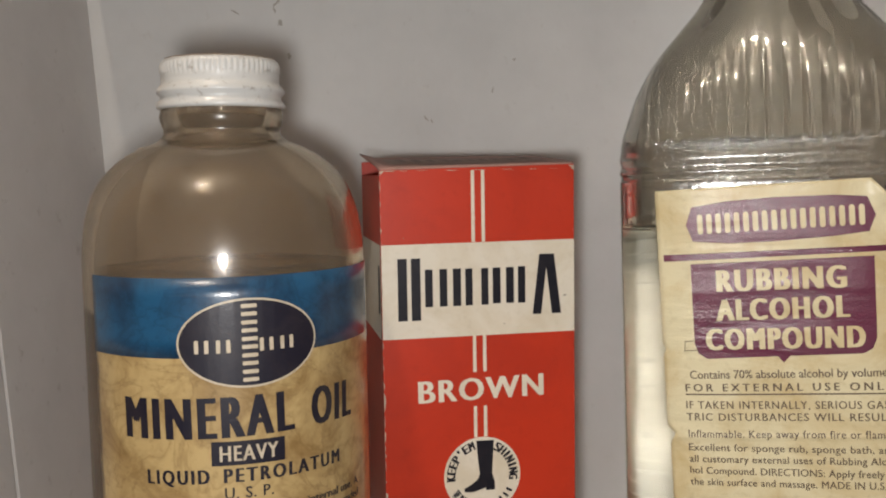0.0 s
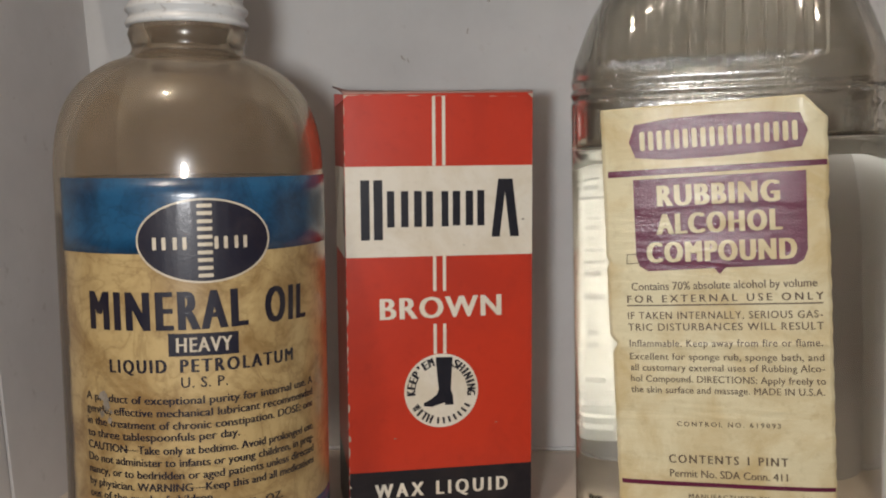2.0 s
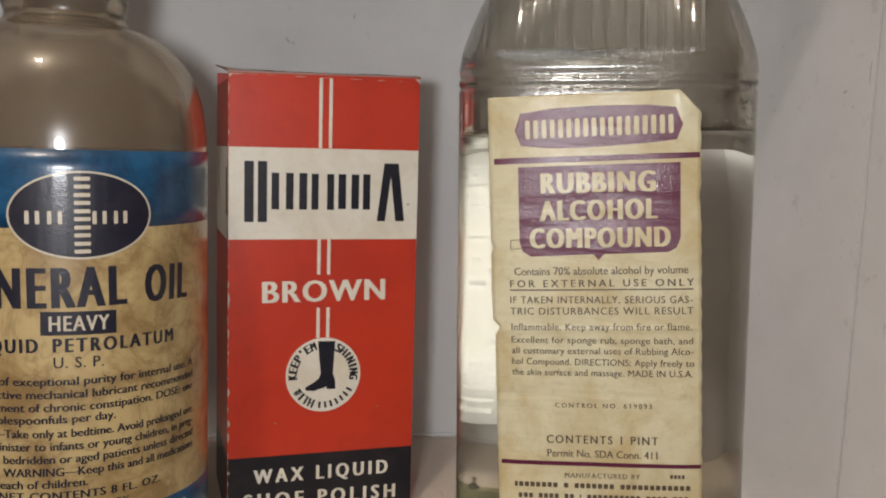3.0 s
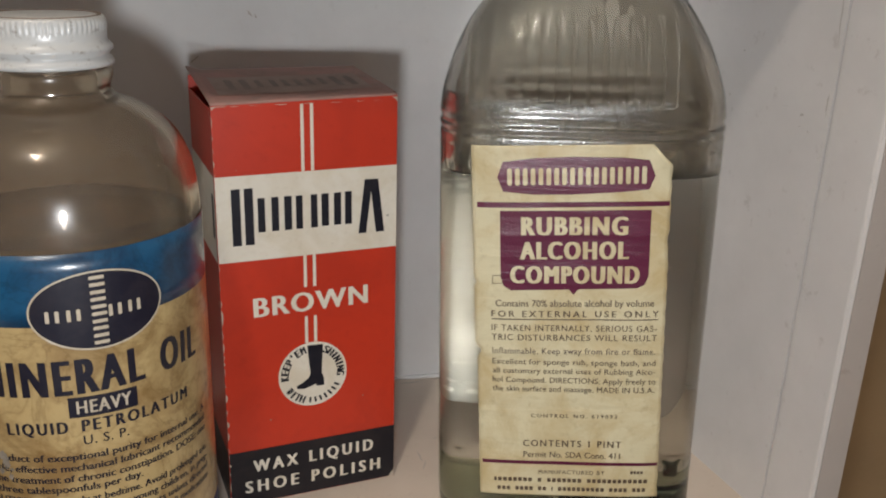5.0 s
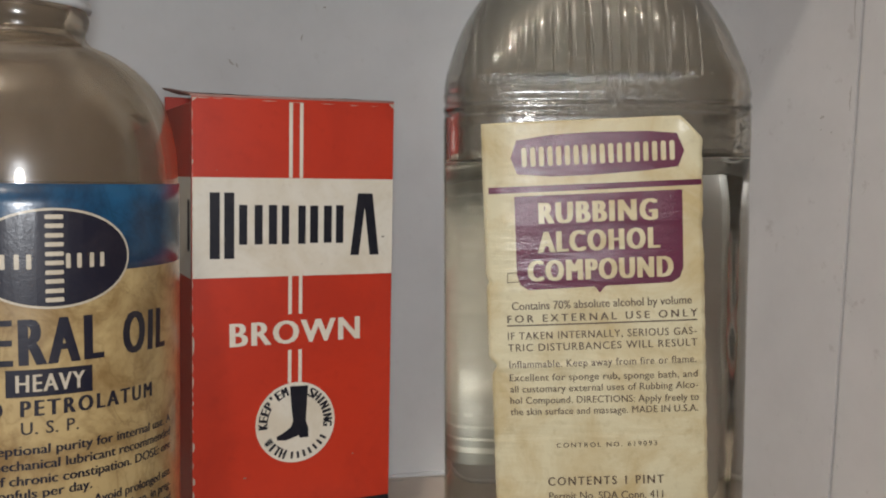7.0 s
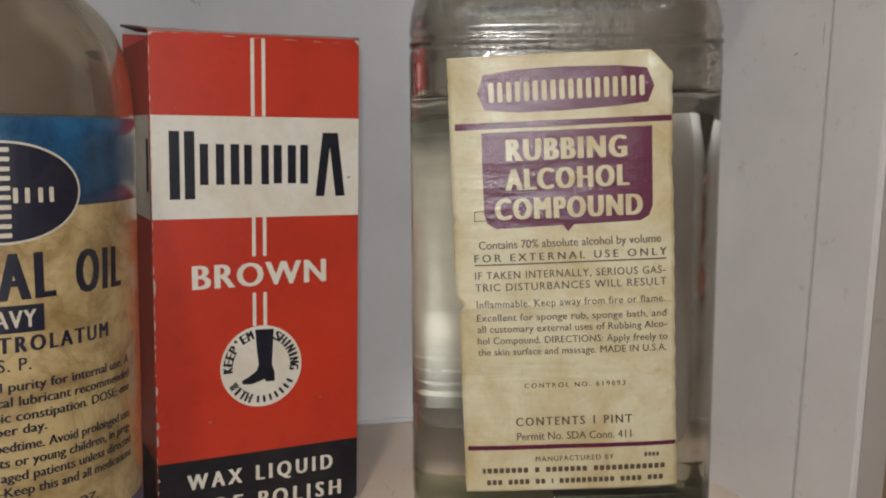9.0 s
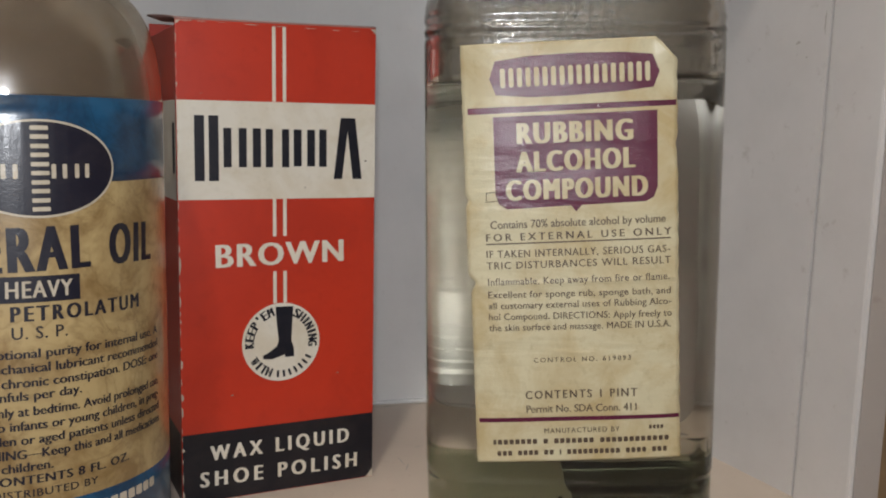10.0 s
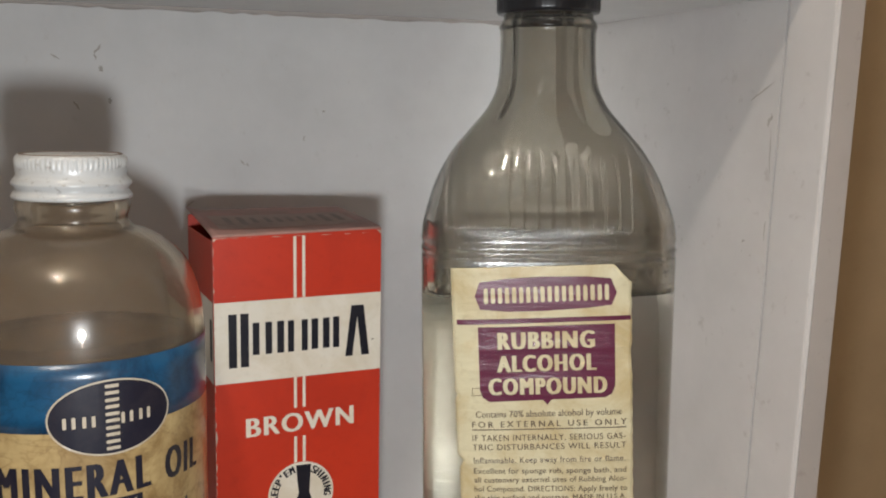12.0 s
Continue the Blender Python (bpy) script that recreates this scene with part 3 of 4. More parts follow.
def label_right(z):
    cut = 4.6 * max(0.0, (z - 89.2) / 4.8)
    return 46.2 - cut + 0.1 * math.sin(z * 1.3) - 0.35 * math.exp(-((z - 70) / 2.5) ** 2)


def crumple(x, z):
    crease = 0.16 * math.exp(-((z - 40.9 - 0.01 * x) / 0.55) ** 2)
    lift = 0.9 * math.exp(-((x - 44.5) / 2.2) ** 2 - ((z - 92.0) / 4.0) ** 2)
    return crease + lift + 0.05 * math.sin(0.35 * x + 0.8 * math.sin(0.13 * z)) * math.sin(0.22 * z + 0.1 * x)


def on_paper(x, z, off):
    return on_slant(x, z, off + crumple(x, z))


paper_alc = part("label", sheet(label_left, label_right, 0.0, 94.0, on_slant, 0.30, 46, 190, 0.14, crumple), ALC_CREAM, spirit, "yellowed cream paper label, creased, one corner cut", True)


def to_label(u, z):
    """From the bottle's face to the slanted label's own lines."""
    a, b = u - 3.95, z - 15.3
    return (a * math.cos(TURN) + b * math.sin(TURN), -a * math.sin(TURN) + b * math.cos(TURN))


def lab_line(bm, text, a, b, h, bold=0.0, space=1.0):
    words(bm, text, to_label(*a), to_label(*b), h, bold, space)


def fit_cut(bm):
    for k in [4.0 * j for j in range(1, 24)] + [39.5, 40.2, 40.6, 41.0, 41.4, 41.8, 42.5, 43.2]:
        bmesh.ops.bisect_plane(bm, geom=bm.verts[:] + bm.edges[:] + bm.faces[:], plane_co=(0, k, 0), plane_no=(0, 1, 0))
    return bm


def on_back(u, z, off):
    y = ALC_B * (1 - min(0.999, abs(u / ALC_A)) ** ALC_P) ** (1 / ALC_P)
    return (u * MM, (y + off) * MM, z * MM)


# pale sheet added on the back face for the bright strip in the spirit
part("back_sheet", sheet(lambda z: -34.0 + 0.1 * math.sin(z), lambda z: 10.0, 23.5, 104.0, on_back, 0.16, 40, 4), BACK_BRIGHT, spirit, "pale sheet added behind the spirit to brighten its left side", True)
# streaks of that bright strip, drawn as broken lines
FAINT = paper("faint_streak_colour", (0.79, 0.78, 0.72), (0.70, 0.68, 0.60), 0.4, 0.6, 60)
random.seed(5)
g = bmesh.new()
for k in range(23):
    x = -33.0 + random.uniform(0.0, 1.5)
    while x < 3:
        w = random.uniform(2.0, 7.0)
        bar(g, (x, 26.5 + 3.2 * k), (x + w, 26.5 + 3.2 * k), random.choice((0.7, 0.9, 1.5)), 0.2)
        x += w + random.uniform(0.8, 2.0)
tagged(print_on("back_streaks", g, FAINT, bpy.data.objects["back_sheet"], on_back, 0.02, "faint streaks drawn across the added pale sheet"), kind="stuff")
BADGE = [(4.5, 101.9), (5.6, 105.7), (12.8, 107.0), (22.0, 107.8), (33.6, 108.2), (39.5, 107.9), (41.2, 104.3), (40.1, 100.9), (33.7, 99.9), (22.0, 98.7), (13.3, 98.2), (6.0, 98.5)]
g = bmesh.new(); shape(g, [to_label(*p) for p in BADGE])
badge = print_on("name_badge", fit_cut(g), INK_PLUM, paper_alc, on_paper, 0.34, "plum badge with pale marks")
g = bmesh.new()
bars(g, to_label(7.0, 100.0), to_label(39.3, 102.2), 4.2, [0.5, 0.5, 0.5, 0.5, 0.5, 0.5, 0.5, 0.5, 0.5, 0.5, 0.5, 0.5, 0.5, 0.5, 0.5, 0.5, 0.5, 0.5], 0.35)
tagged(print_on("badge_print", g, ALC_CREAM, paper_alc, on_paper, 0.38), kind="stuff")
for corners in (((0.0, 94.1), (45.2, 97.1), (45.1, 98.3), (-0.1, 95.5)), ((4.2, 24.7), (49.3, 27.3), (49.3, 28.2), (4.1, 25.7))):
    g = bmesh.new()
    shape(g, [to_label(*p) for p in corners])
    print_on("rule", g, INK_PLUM, paper_alc, on_paper, 0.34, "plum printed rule")
BLOCK = [(5.5, 93.7), (41.1, 96.0), (42.0, 79.4), (41.3, 77.2), (39.6, 76.1), (25.6, 75.0), (24.4, 73.5), (23.2, 74.8), (9.2, 73.6), (7.3, 74.7), (6.5, 76.8)]
g = bmesh.new(); shape(g, [to_label(*p) for p in BLOCK])
print_on("title_block", fit_cut(g), INK_PLUM, paper_alc, on_paper, 0.34, "plum printed block, shield-shaped foot")
for text, a, b, h in (("RUBBING", (10.9, 88.0), (36.2, 89.5), 4.5), ("ALCOHOL", (10.9, 81.8), (36.9, 83.5), 4.4), ("COMPOUND", (8.9, 75.5), (40.0, 77.4), 4.4)):
    g = bmesh.new()
    lab_line(g, text, a, b, h, 0.08, 1.25)
    print_on("title_lettering", g, ALC_CREAM, paper_alc, on_paper, 0.39)


def fine(text, a, b, h, bold=0.02, space=1.0):
    g = bmesh.new()
    lab_line(g, text, a, b, h, bold, space)
    print_on("fine_lettering", fit_cut(g) if 52 < a[1] < 60 else g, INK_BROWN, paper_alc, on_paper, 0.36)


fine("Contains 70% absolute alcohol by volume", (5.6, 69.1), (44.1, 71.6), 1.75)
fine("FOR EXTERNAL USE ONLY", (4.7, 66.3), (45.5, 68.9), 1.6, 0.035, 1.45)
g = bmesh.new()
shape(g, [to_label(4.7, 65.5), to_label(45.4, 68.0), to_label(45.4, 68.3), to_label(4.7, 65.8)])
print_on("underline", g, INK_BROWN, paper_alc, on_paper, 0.36)
fine("IF TAKEN INTERNALLY, SERIOUS GAS-", (4.9, 62.6), (45.4, 65.0), 1.6, 0.02, 1.15)
fine("TRIC DISTURBANCES WILL RESULT", (5.0, 60.0), (45.7, 62.5), 1.6, 0.02, 1.15)
fine("Inflammable. Keep away from fire or flame.", (5.4, 56.4), (45.6, 58.9), 1.55, 0.02, 1.1)
fine("Excellent for sponge rub, sponge bath, and", (5.5, 53.5), (46.0, 55.7), 1.5, 0.02, 1.05)
fine("all customary external uses of Rubbing Alco-", (5.7, 51.0), (46.2, 53.3), 1.5, 0.02, 1.05)
fine("hol Compound. DIRECTIONS: Apply freely to", (5.8, 48.5), (46.5, 50.6), 1.5, 0.02, 1.05)
fine("the skin surface and massage. MADE IN U.S.A.", (5.9, 46.0), (46.4, 48.2), 1.5, 0.02, 1.05)
fine("CONTROL NO. 619093", (16.1, 39.1), (37.8, 40.4), 1.05, 0.03, 1.4)
fine("CONTENTS 1 PINT", (14.5, 30.6), (39.6, 32.1), 1.85, 0.035, 1.3)
fine("Permit No. SDA Conn. 411", (14.8, 27.4), (39.6, 28.8), 1.7)
fine("MANUFACTURED BY", (19.0, 22.7), (36.0, 23.8), 1.15, 0.025, 1.2)
g = bmesh.new()
bars(g, to_label(7.5, 19.6), to_label(47.2, 22.0), 1.15, [0.7, 1, 1, 1, 1, 1, 1, 1, 0, 1, 0, 1, 1, 1, 1, 1, 1, 1, 0, 1, 1, 1, 1, 1, 1, 1, 1, 1, 1, 1, 1], 0.35)
bars(g, to_label(8.5, 17.0), to_label(46.9, 19.4), 1.15, [1, 1, 1, 0, 1, 1, 1, 1, 0, 1, 1, 0, 0.4, 0, 1, 1, 1, 1, 1, 1, 1, 1, 1, 1, 0, 1, 1, 1, 1, 0, 1, 1, 1], 0.35)
bars(g, to_label(42.6, 24.5), to_label(45.8, 24.7), 0.9, [1, 1, 1, 1], 0.35)
tagged(print_on("maker_print", g, INK_BROWN, paper_alc, on_paper, 0.36), kind="stuff")
g = bmesh.new()
for a, b in (((4.4, 77.0), (7.0, 77.3)), ((4.5, 75.0), (7.4, 75.3))):
    (x0, y0), (x1, y1) = to_label(*a), to_label(*b)
    shape(g, [(x0, y0), (x1, y1), (x1, y1 + 0.16), (x0, y0 + 0.16)])
(x0, y0), (x1, y1) = to_label(4.4, 75.0), to_label(4.45, 77.1)
shape(g, [(x0, y0), (x0 + 0.16, y0), (x1 + 0.16, y1), (x1, y1)])
print_on("tear_outline", g, INK_BROWN, paper_alc, on_paper, 0.36, "small torn tab outlined in dark ink")

# ---- the carton ----
BOX_W, BOX_D, BOX_H = 48.8, 37.5, 114.6
BOX_M = pose(-0.0150, 0.2209, 0.0, 0, 0, 11.3)
carton = root("shoe_polish_carton", BOX_M, "red, white and black cardboard shoe polish carton, worn edges", "carton")
T = 0.55


def board(x0, x1, y0, y1, z0=0.0, z1=BOX_H, r=0.2):
    return soften(slab([(x * MM, y * MM) for x, y in rect(x0, x1, y0, y1)], z0 * MM, z1 * MM), r * MM)


bm = board(0, BOX_W, 0, T, 0.0, BOX_H, 0.25)
for v in bm.verts:  # the front stands a little taller at one end
    if v.co.z > 0.1:
        v.co.z += 0.9 * MM * (v.co.x / (BOX_W * MM))
front = part("front_panel", bm, BOX_RED, carton)
left = part("side_panel", board(0.0, T, T + 0.05, BOX_D - T, 0.2, BOX_H - 1.2), BOX_RED, carton)
part("side_panel", board(BOX_W - T, BOX_W, T + 0.05, BOX_D - T, 0.2, BOX_H - 0.6), BOX_RED, carton)
part("back_panel", board(0, BOX_W, BOX_D - T, BOX_D, 0.0, BOX_H + 2.4), BOX_RED, carton)
part("bottom_flap", board(T, BOX_W - T, T + 0.05, BOX_D - T - 0.05, 0.1, 0.7), BOARD, carton)


def flap_top(u, v):
    """Height of the lid flap: it rises to the back, and curls up along its free end."""
    t = v / BOX_D
    return BOX_H + 0.42 + 3.2 * t ** 0.8 + 0.9 * (u / BOX_W) * (1 - t) + 1.3 * step(0.10 - u / BOX_W, 0.0, 0.12) * t - 1.0 * math.sin(math.pi * u / BOX_W) * math.sin(math.pi * t) * 0.4


bm = bmesh.new()
N = 24
grid = [[[bm.verts.new(((-0.3 * (j / N) + i / N * (BOX_W + 0.3 * (j / N) - 0.6 * (j / N))) * MM, (0.1 + j / N * (BOX_D + 0.6)) * MM, (flap_top(i / N * BOX_W, j / N * BOX_D) - d) * MM)) for i in range(N + 1)] for j in range(N + 1)] for d in (0.0, 0.5)]
for j in range(N):
    for i in range(N):
        a, b = grid
        bm.faces.new((a[j][i], a[j][i + 1], a[j + 1][i + 1], a[j + 1][i]))
        bm.faces.new((b[j][i], b[j + 1][i], b[j + 1][i + 1], b[j][i + 1]))
for k in range(N):
    a, b = grid
    bm.faces.new((a[0][k], b[0][k], b[0][k + 1], a[0][k + 1]))
    bm.faces.new((a[N][k], a[N][k + 1], b[N][k + 1], b[N][k]))
    bm.faces.new((a[k][0], a[k + 1][0], b[k + 1][0], b[k][0]))
    bm.faces.new((a[k][N], b[k][N], b[k + 1][N], a[k + 1][N]))
lid = part("top_flap", bm, BOX_TOP, carton, "dusty faded top flap, curled at one end", True)


def on_lid(u, v, off):
    return (u * MM, v * MM, (flap_top(u, v) + off) * MM)


TOP_PALE = paper("dusty_pale_print", (0.40, 0.30, 0.26), (0.32, 0.23, 0.20), 0.7, 0.7, 120)
TOP_INK = paper("dusty_grey_ink", (0.25, 0.20, 0.185), (0.32, 0.25, 0.22), 0.7, 0.7, 120)
g = bmesh.new(); shape(g, [(3.5, 7.5), (44.5, 7.5), (44.5, 27), (3.5, 27)])
for k in range(8, 27, 2):
    bmesh.ops.bisect_plane(g, geom=g.verts[:] + g.edges[:] + g.faces[:], plane_co=(0, k, 0), plane_no=(0, 1, 0))
print_on("top_band", g, TOP_PALE, lid, on_lid, 0.12)
g = bmesh.new()
for x0, x1, y0, y1 in ((7, 9, 11.5, 23), (11, 13, 11.5, 23), (15, 16.6, 14, 22), (19, 20.6, 14, 22), (22.2, 23.8, 14, 22), (25.6, 27.2, 14, 22), (29, 30.6, 14, 22), (32.4, 34, 14, 22), (36, 38, 11.5, 23), (40, 42, 11.5, 23)):
    bar(g, (x0, y0), (x1, y0), y1 - y0, 0.8)
print_on("top_print", g, TOP_INK, lid, on_lid, 0.3)

# print on the front
g = bmesh.new(); shape(g, [(0.1, 73.6), (BOX_W - 0.1, 73.6), (BOX_W - 0.1, 96.8), (0.1, 96.6)])
print_on("white_band", g, BOX_WHITE, front, on_front, 0.06, "off-white printed band", 0)
g = bmesh.new(); shape(g, [(0.1, 0.2), (BOX_W - 0.1, 0.2), (BOX_W - 0.1, 17.4), (0.1, 17.3)])
print_on("black_base_band", g, BOX_DARK, front, on_front, 0.06, "black printed base band", 0)
for z0, z1 in ((96.8, 114.3), (64.5, 73.6), (48.0, 55.9)):
    for x in (22.4, 24.95):
        g = bmesh.new()
        shape(g, [(x, z0), (x + 0.85, z0), (x + 0.85, z1), (x, z1)])
        print_on("stripe", g, BOX_WHITE, front, on_front, 0.06, "", 0)
for x0, z0, x1, z1, w in ((5.1, 78.0, 5.1, 93.2, 2.3), (8.4, 78.0, 8.4, 93.2, 2.3), (11.6, 81.2, 11.6, 90.4, 1.9), (15.2, 81.2, 15.2, 90.4, 1.9),
                          (18.6, 81.2, 18.6, 90.4, 2.0), (21.6, 81.2, 21.6, 90.3, 1.8), (25.6, 81.2, 25.6, 90.3, 1.8), (28.6, 81.4, 28.6, 90.3, 2.0), (32.0, 81.4, 32.0, 90.3, 2.0),
                          (35.0, 81.3, 35.0, 90.4, 1.9), (38.9, 78.3, 40.7, 93.3, 2.2), (44.0, 78.3, 42.2, 93.3, 2.4)):
    g = bmesh.new()
    shape(g, [(x0 - w / 2, z0), (x0 + w / 2, z0), (x1 + w / 2, z1), (x1 - w / 2, z1)])
    print_on("brand_bar", g, INK_BLACK, front, on_front, 0.11, "plain navy bar", 0)
for text, a, b, h, bold, space in (("BROWN", (8.5, 57.4), (40.5, 57.7), 5.45, 0.055, 1.15), ("WAX LIQUID", (6.6, 10.2), (42.2, 10.4), 3.65, 0.06, 1.5), ("SHOE POLISH", (4.1, 3.8), (44.4, 3.5), 3.7, 0.06, 1.5)):
    g = bmesh.new()
    words(g, text, a, b, h, bold, space)
    print_on("title_lettering", g, BOX_WHITE, front, on_front, 0.11, "", 0)
SX, SZ = 24.4, 38.2
g = bmesh.new(); disc(g, SX, SZ, 9.8, 9.8)
print_on("round_stamp", g, BOX_WHITE, front, on_front, 0.09, "round off-white stamp", 0)
g = bmesh.new()
ring_words(g, "KEEP'EM", SX, SZ, 8.0, 188, 104, 2.2, False)
ring_words(g, "SHINING", SX, SZ, 8.0, 66, -12, 2.2, False)
ring_words(g, "WITH", SX, SZ, 8.0, 208, 252, 2.2, True)
ring_words(g, "#######", SX, SZ, 8.0, 260, 336, 1.7, True)
BOOT = [(22.9, 47.1), (27.4, 47.0), (27.1, 42.0), (26.9, 38.4), (27.5, 36.6), (27.6, 34.3), (25.4, 34.3), (25.2, 35.0), (24.0, 34.6), (22.0, 34.0), (19.8, 34.2), (19.7, 35.1), (21.4, 35.9), (23.2, 37.2), (23.7, 38.6), (23.3, 42.0)]
shape(g, BOOT)
print_on("stamp_print", g, INK_BLACK, front, on_front, 0.14, "small black boot and ring of lettering", 0)
# print on the near side
g = bmesh.new(); shape(g, [(0.7, 73.4), (BOX_D - 0.8, 73.4), (BOX_D - 0.8, 96.6), (0.7, 96.6)])
print_on("side_band", g, BOX_WHITE, left, on_left, 0.06, "", 0)
g = bmesh.new(); shape(g, [(0.7, 0.4), (BOX_D - 0.8, 0.4), (BOX_D - 0.8, 17.3), (0.7, 17.3)])
print_on("side_base_band", g, BOX_DARK, left, on_left, 0.06, "", 0)
g = bmesh.new()
for x0, x1 in ((2.2, 5.0),):
    bar(g, (x0, 79.5), (x1, 79.5), 12.0, 0.8)
print_on("side_print", g, INK_BLACK, left, on_left, 0.11, "", 0)

# bare board showing along the rubbed edges
random.seed(11)
g = bmesh.new()
z = 1.0
while z < 112:
    L = random.uniform(0.8, 5.0)
    w = random.uniform(0.10, 0.40) * (1.5 if z < 60 else 0.8)
    pts = [(0.02, z), (w * random.uniform(0.5, 1.0), z + 0.2 * L), (w, z + 0.55 * L), (w * random.uniform(0.3, 0.9), z + 0.8 * L), (0.02, z + L)]
    shape(g, pts)
    z += L + random.uniform(0.0, 2.5)
x = 0.5
while x < 48:
    L = random.uniform(0.5, 4.0)
    h = random.uniform(0.05, 0.22)
    shape(g, [(x, 114.45), (x + 0.3 * L, 114.45 - h), (x + 0.7 * L, 114.45 - h * random.uniform(0.4, 1)), (x + L, 114.45)])
    x += L + random.uniform(0.3, 4.0)
for cx, cz, sx, sz in ((0.1, 114.4, 1.3, -0.9), (48.7, 115.2, -1.5, -1.3), (48.7, 0.2, -2.0, 2.2), (0.1, 0.2, 1.0, 1.6)):
    shape(g, [(cx, cz), (cx + sx, cz), (cx + sx * 0.55, cz + sz * 0.35), (cx + sx * 0.42, cz + sz * 0.6), (cx, cz + sz)])
tagged(print_on("worn_edge", g, BOARD, front, on_front, 0.17, "rubbed pale cardboard edges", 0), kind="stuff")
g = bmesh.new()
z = 2.0
while z < 111:
    L = random.uniform(2, 9)
    w = random.uniform(0.15, 0.5)
    shape(g, [(0.66, z), (0.66 + w, z + 0.3 * L), (0.66 + w * 0.7, z + 0.7 * L), (0.66, z + L)])
    z += L + random.uniform(0.0, 2.0)
tagged(print_on("worn_edge", g, BOARD, left, on_left, 0.15, "rubbed pale cardboard edges", 0), kind="stuff")
g = bmesh.new()
for cx, cz, r in ((46.2, 82.8, 0.5), (5.6, 98.2, 0.25), (12.0, 26.0, 0.5), (39.0, 29.0, 0.35), (30.5, 76.3, 0.2)):
    shape(g, [(cx + r * random.uniform(0.5, 1.2) * math.cos(k), cz + 0.5 * r * random.uniform(0.6, 1.2) * math.sin(k)) for k in (0, 1, 2, 3, 4, 5)])
tagged(print_on("speck", g, SCAR, front, on_front, 0.18, "", 0), kind="stuff")

# ---- wear on the cabinet ----
random.seed(21)


def scuff(name, m, strokes, parent):
    """Dark rubbed marks: thin crooked blots in the plane of m."""
    g = bmesh.new()
    for x, y, length, width, turn in strokes:
        n = 7
        a = math.radians(turn)
        up, low = [], []
        for i in range(n + 1):
            t = i / n - 0.5
            w = width * (1 - (2 * t) ** 2) * random.uniform(0.4, 1.0) * 0.5 + 0.00005
            px, py = length * t, random.uniform(-0.3, 0.3) * width
            for lst, s in ((up, 1), (low, -1)):
                qx, qy = px, py + s * w
                lst.append((x + qx * math.cos(a) - qy * math.sin(a), y + qx * math.sin(a) + qy * math.cos(a)))
        shape(g, low + up[::-1])
    for v in g.verts:
        v.co = m @ v.co
    ob = part(name, g, SCUFF, None, "", None)
    ob.parent = parent
    return ob


SCUFF = material("rubbed_dark_mark", (0.40, 0.375, 0.34), 0.8)
FLAT = Matrix(((1, 0, 0, 0), (0, 0, -1, BACK - 0.00015), (0, 1, 0, 0), (0, 0, 0, 1)))
back_wall = bpy.data.objects["wall_back"]
scuff("scuff_mark", FLAT, [(-0.0638, 0.1647, 0.003, 0.0006, -25), (-0.0507, 0.1675, 0.004, 0.0009, 50), (-0.0515, 0.1650, 0.002, 0.0006, 100), (-0.0499, 0.1612, 0.0022, 0.0016, 110), (-0.0472, 0.1509, 0.0022, 0.0015, 95),
                           (-0.0578, 0.1491, 0.0035, 0.0006, -55), (-0.0046, 0.1308, 0.0026, 0.0007, -45), (-0.0030, 0.1300, 0.0016, 0.0005, -70), (0.0164, 0.1393, 0.002, 0.0005, 80), (0.0232, 0.1488, 0.0012, 0.0008, 30), (-0.0222, 0.1166, 0.0035, 0.0005, 40)], back_wall)
LS = Matrix.Translation((-0.1068, BACK, 0)) @ Matrix.Rotation(math.atan2(0.0660, 0.0057) - math.pi / 2, 4, "Z")
LEFTM = LS @ Matrix(((0, 0, 1, 0.00015), (-1, 0, 0, 0), (0, 1, 0, 0), (0, 0, 0, 1)))
side_left = bpy.data.objects["wall_left"]
scuff("scuff_mark", LEFTM, [(0.060, 0.074, 0.012, 0.0006, 70), (0.055, 0.068, 0.010, 0.0005, 110), (0.040, 0.036, 0.016, 0.0006, 15), (0.033, 0.031, 0.007, 0.0005, 120), (0.056, 0.031, 0.010, 0.0022, 10),
                            (0.050, 0.028, 0.006, 0.0016, 20), (0.046, 0.088, 0.004, 0.0006, 80), (0.042, 0.052, 0.005, 0.0004, 60), (0.036, 0.060, 0.004, 0.0004, 100)], side_left)
side_right = bpy.data.objects["wall_right"]
RS = Matrix.Translation((0.1222, BACK, 0)) @ Matrix.Rotation(math.atan2(-0.0990, 0.0145) + math.pi / 2, 4, "Z")
RIGHTM = RS @ Matrix(((0, 0, -1, -0.00015), (-1, 0, 0, 0), (0, 1, 0, 0), (0, 0, 0, 1)))
scuff("scuff_mark", RIGHTM, [(0.094, 0.157, 0.011, 0.0006, 28), (0.0975, 0.149, 0.004, 0.0018, 70), (0.0985, 0.140, 0.013, 0.0005, 92), (0.0985, 0.118, 0.006, 0.0005, 90), (0.076, 0.069, 0.0012, 0.0008, 0), (0.090, 0.114, 0.0016, 0.0009, 20),
                             (0.093, 0.110, 0.0012, 0.0007, 60), (0.087, 0.098, 0.0016, 0.0006, 10), (0.094, 0.082, 0.006, 0.0005, 5), (0.080, 0.061, 0.0014, 0.0006, 40), (0.070, 0.104, 0.0010, 0.0007, 0)]
      + [(random.uniform(0.055, 0.096), random.triangular(0.02, 0.13, 0.10), random.uniform(0.0004, 0.0011), random.uniform(0.0003, 0.0006), random.uniform(-40, 40)) for _ in range(34)], side_right)
FLOORM = Matrix.Translation((0, 0, 0.00015))
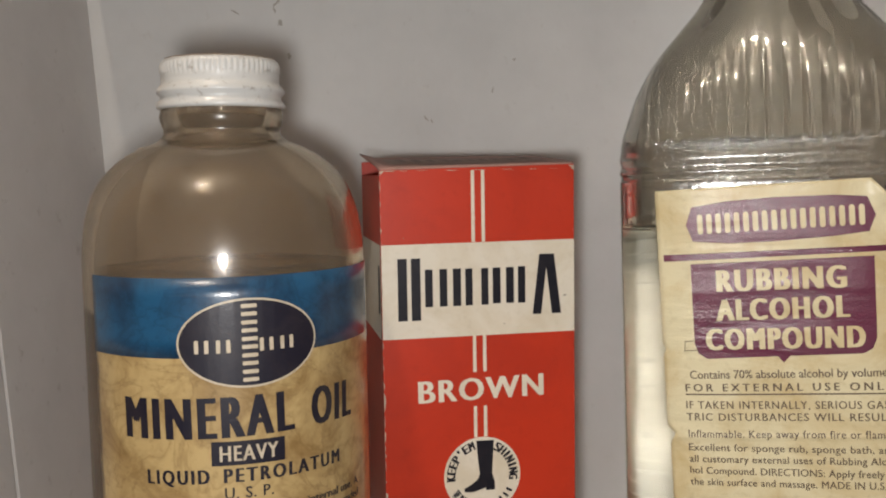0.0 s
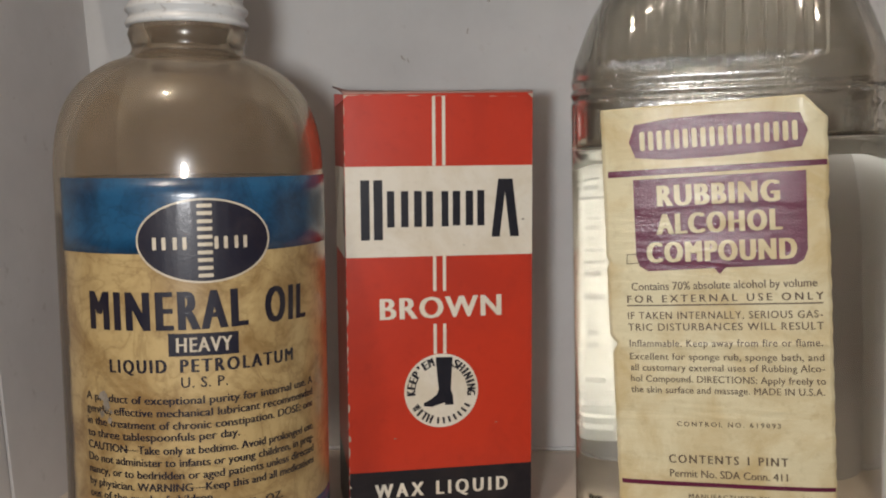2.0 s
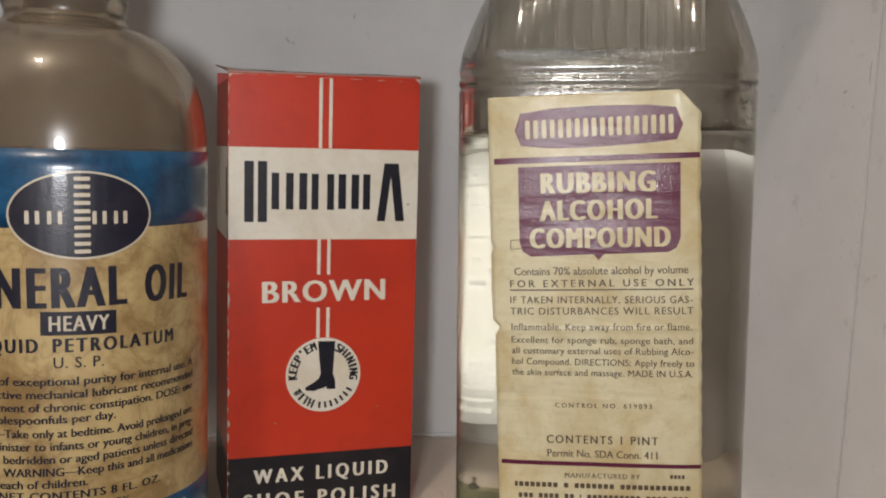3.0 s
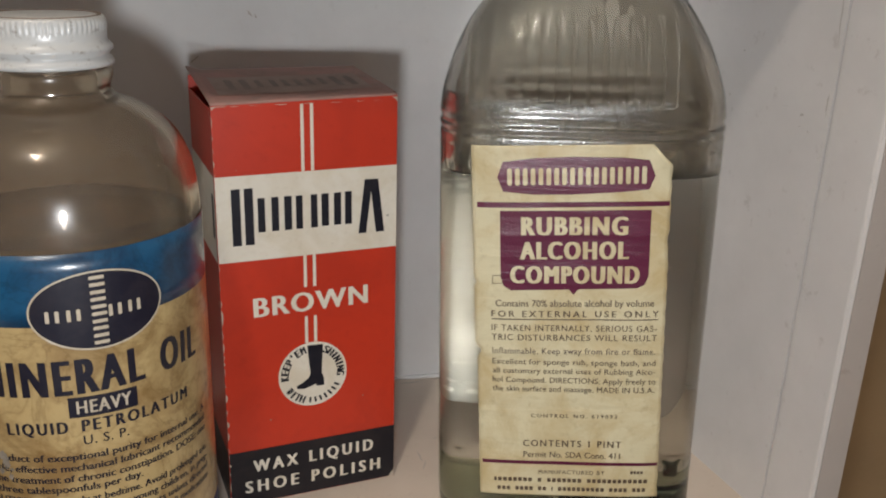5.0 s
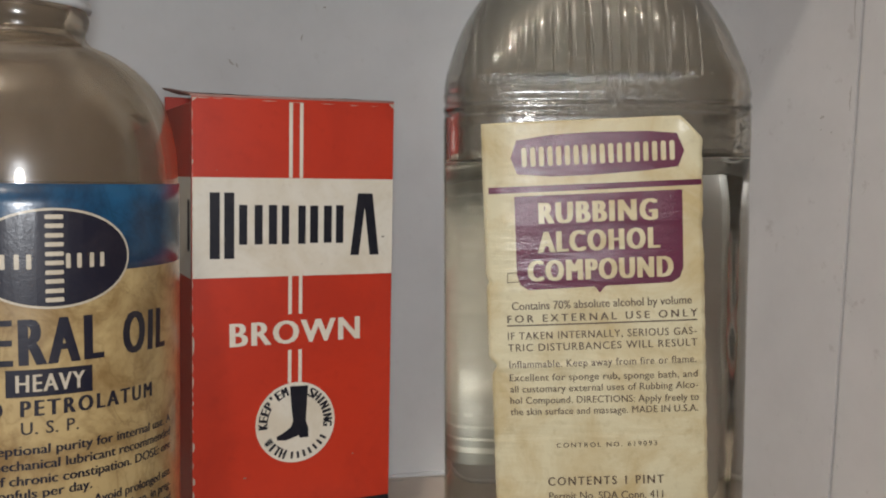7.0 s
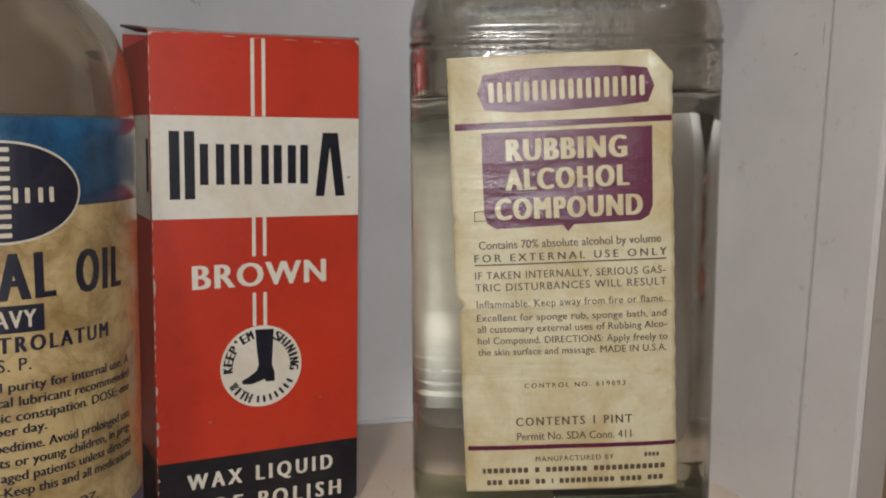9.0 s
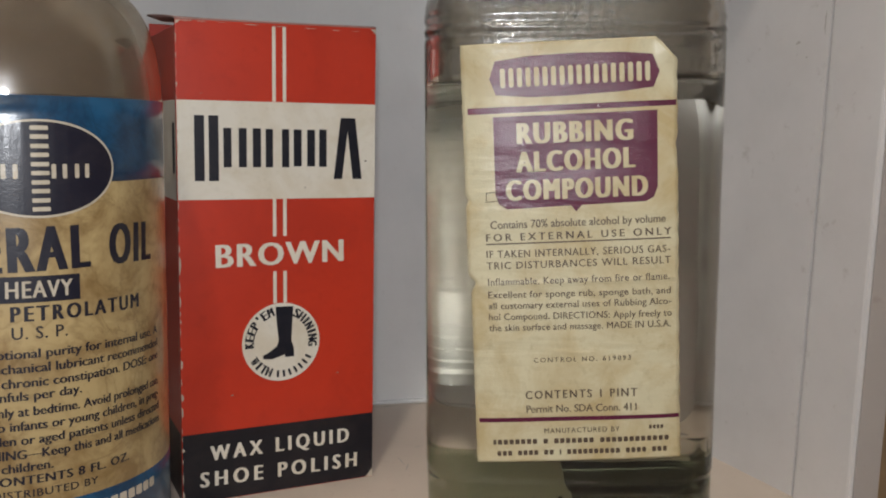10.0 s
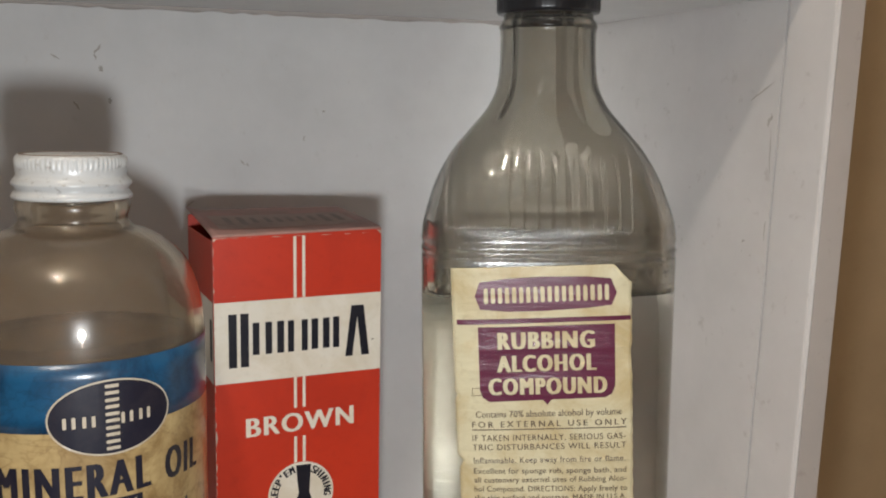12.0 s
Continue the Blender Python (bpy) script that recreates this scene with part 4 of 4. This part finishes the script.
scuff("scuff_mark", FLOORM, [(0.0425, 0.2395, 0.006, 0.0004, 95), (0.0432, 0.2345, 0.005, 0.0003, 70), (0.0480, 0.2900, 0.009, 0.0009, 5), (0.062, 0.2915, 0.012, 0.0008, -3), (0.05, 0.250, 0.003, 0.0005, 20)], shelf)


def crust(name, path, r, mat, label, parent):
    """An uneven bead of old paint and dirt along a joint."""
    loops = []
    n = 60
    for i in range(n + 1):
        t = i / n
        p = Vector(path[0]).lerp(Vector(path[1]), t)
        k = r * random.uniform(0.5, 1.25)
        d = (Vector(path[1]) - Vector(path[0])).normalized()
        s = d.cross(Vector((0, 0, 1)))
        loops.append([tuple(p + s * k * math.cos(a) + Vector((0, 0, k * math.sin(a)))) for a in (0, 1.05, 2.1, 3.14, 4.19, 5.24)])
    return part(name, rings(loops), mat, parent, label, True)


crust("paint_bead", ((0.1224, 0.293, 0.0006), (0.1365, 0.197, 0.0006)), 0.0011, SIDE, "lumpy old paint along the shelf joint", side_right)
crust("paint_bead", ((-0.106, 0.2936, 0.0004), (0.122, 0.2936, 0.0004)), 0.0010, WALL, "lumpy old paint along the shelf joint", back_wall)
# this bead's darker colour stands for the shadow line under the shelf
crust("paint_bead", ((-0.107, 0.2935, TOP - 0.0003), (0.122, 0.2935, TOP - 0.0003)), 0.0012, EDGE_SHADE, "paint bead coloured as the shadow under the upper shelf", back_wall)

# ---- the room's lamp, out of view ----
BULB = bpy.data.materials.new("lit_opal_glass")
BULB.use_nodes = True
_b = BULB.node_tree.nodes["Principled BSDF"]
_b.inputs["Emission Color"].default_value = (1.0, 0.78, 0.52, 1)
_b.inputs["Emission Strength"].default_value = 12.0
BRASS = material("aged_brass", (0.55, 0.38, 0.14), 0.35, 1.0)
pendant = root("ceiling_lamp", pose(LAMP_AT[0], LAMP_AT[1], 1.7), "brass ceiling lamp with two lit opal bulbs", "lamp")
part("rose", lathe([(0.5, 0), (45, 0), (45, -12), (20, -20), (8, -24), (8, -150), (0.5, -150)], 32), BRASS, pendant, "", True)
for s in (-1, 1):
    b = part("bulb", lathe([(2, -30), (18, -20), (28, 0), (30, 18), (22, 42), (12, 56), (2, 60)], 24), BULB, pendant, "lit opal bulb", True)
    b.location = (s * 0.085, 0, -0.22)
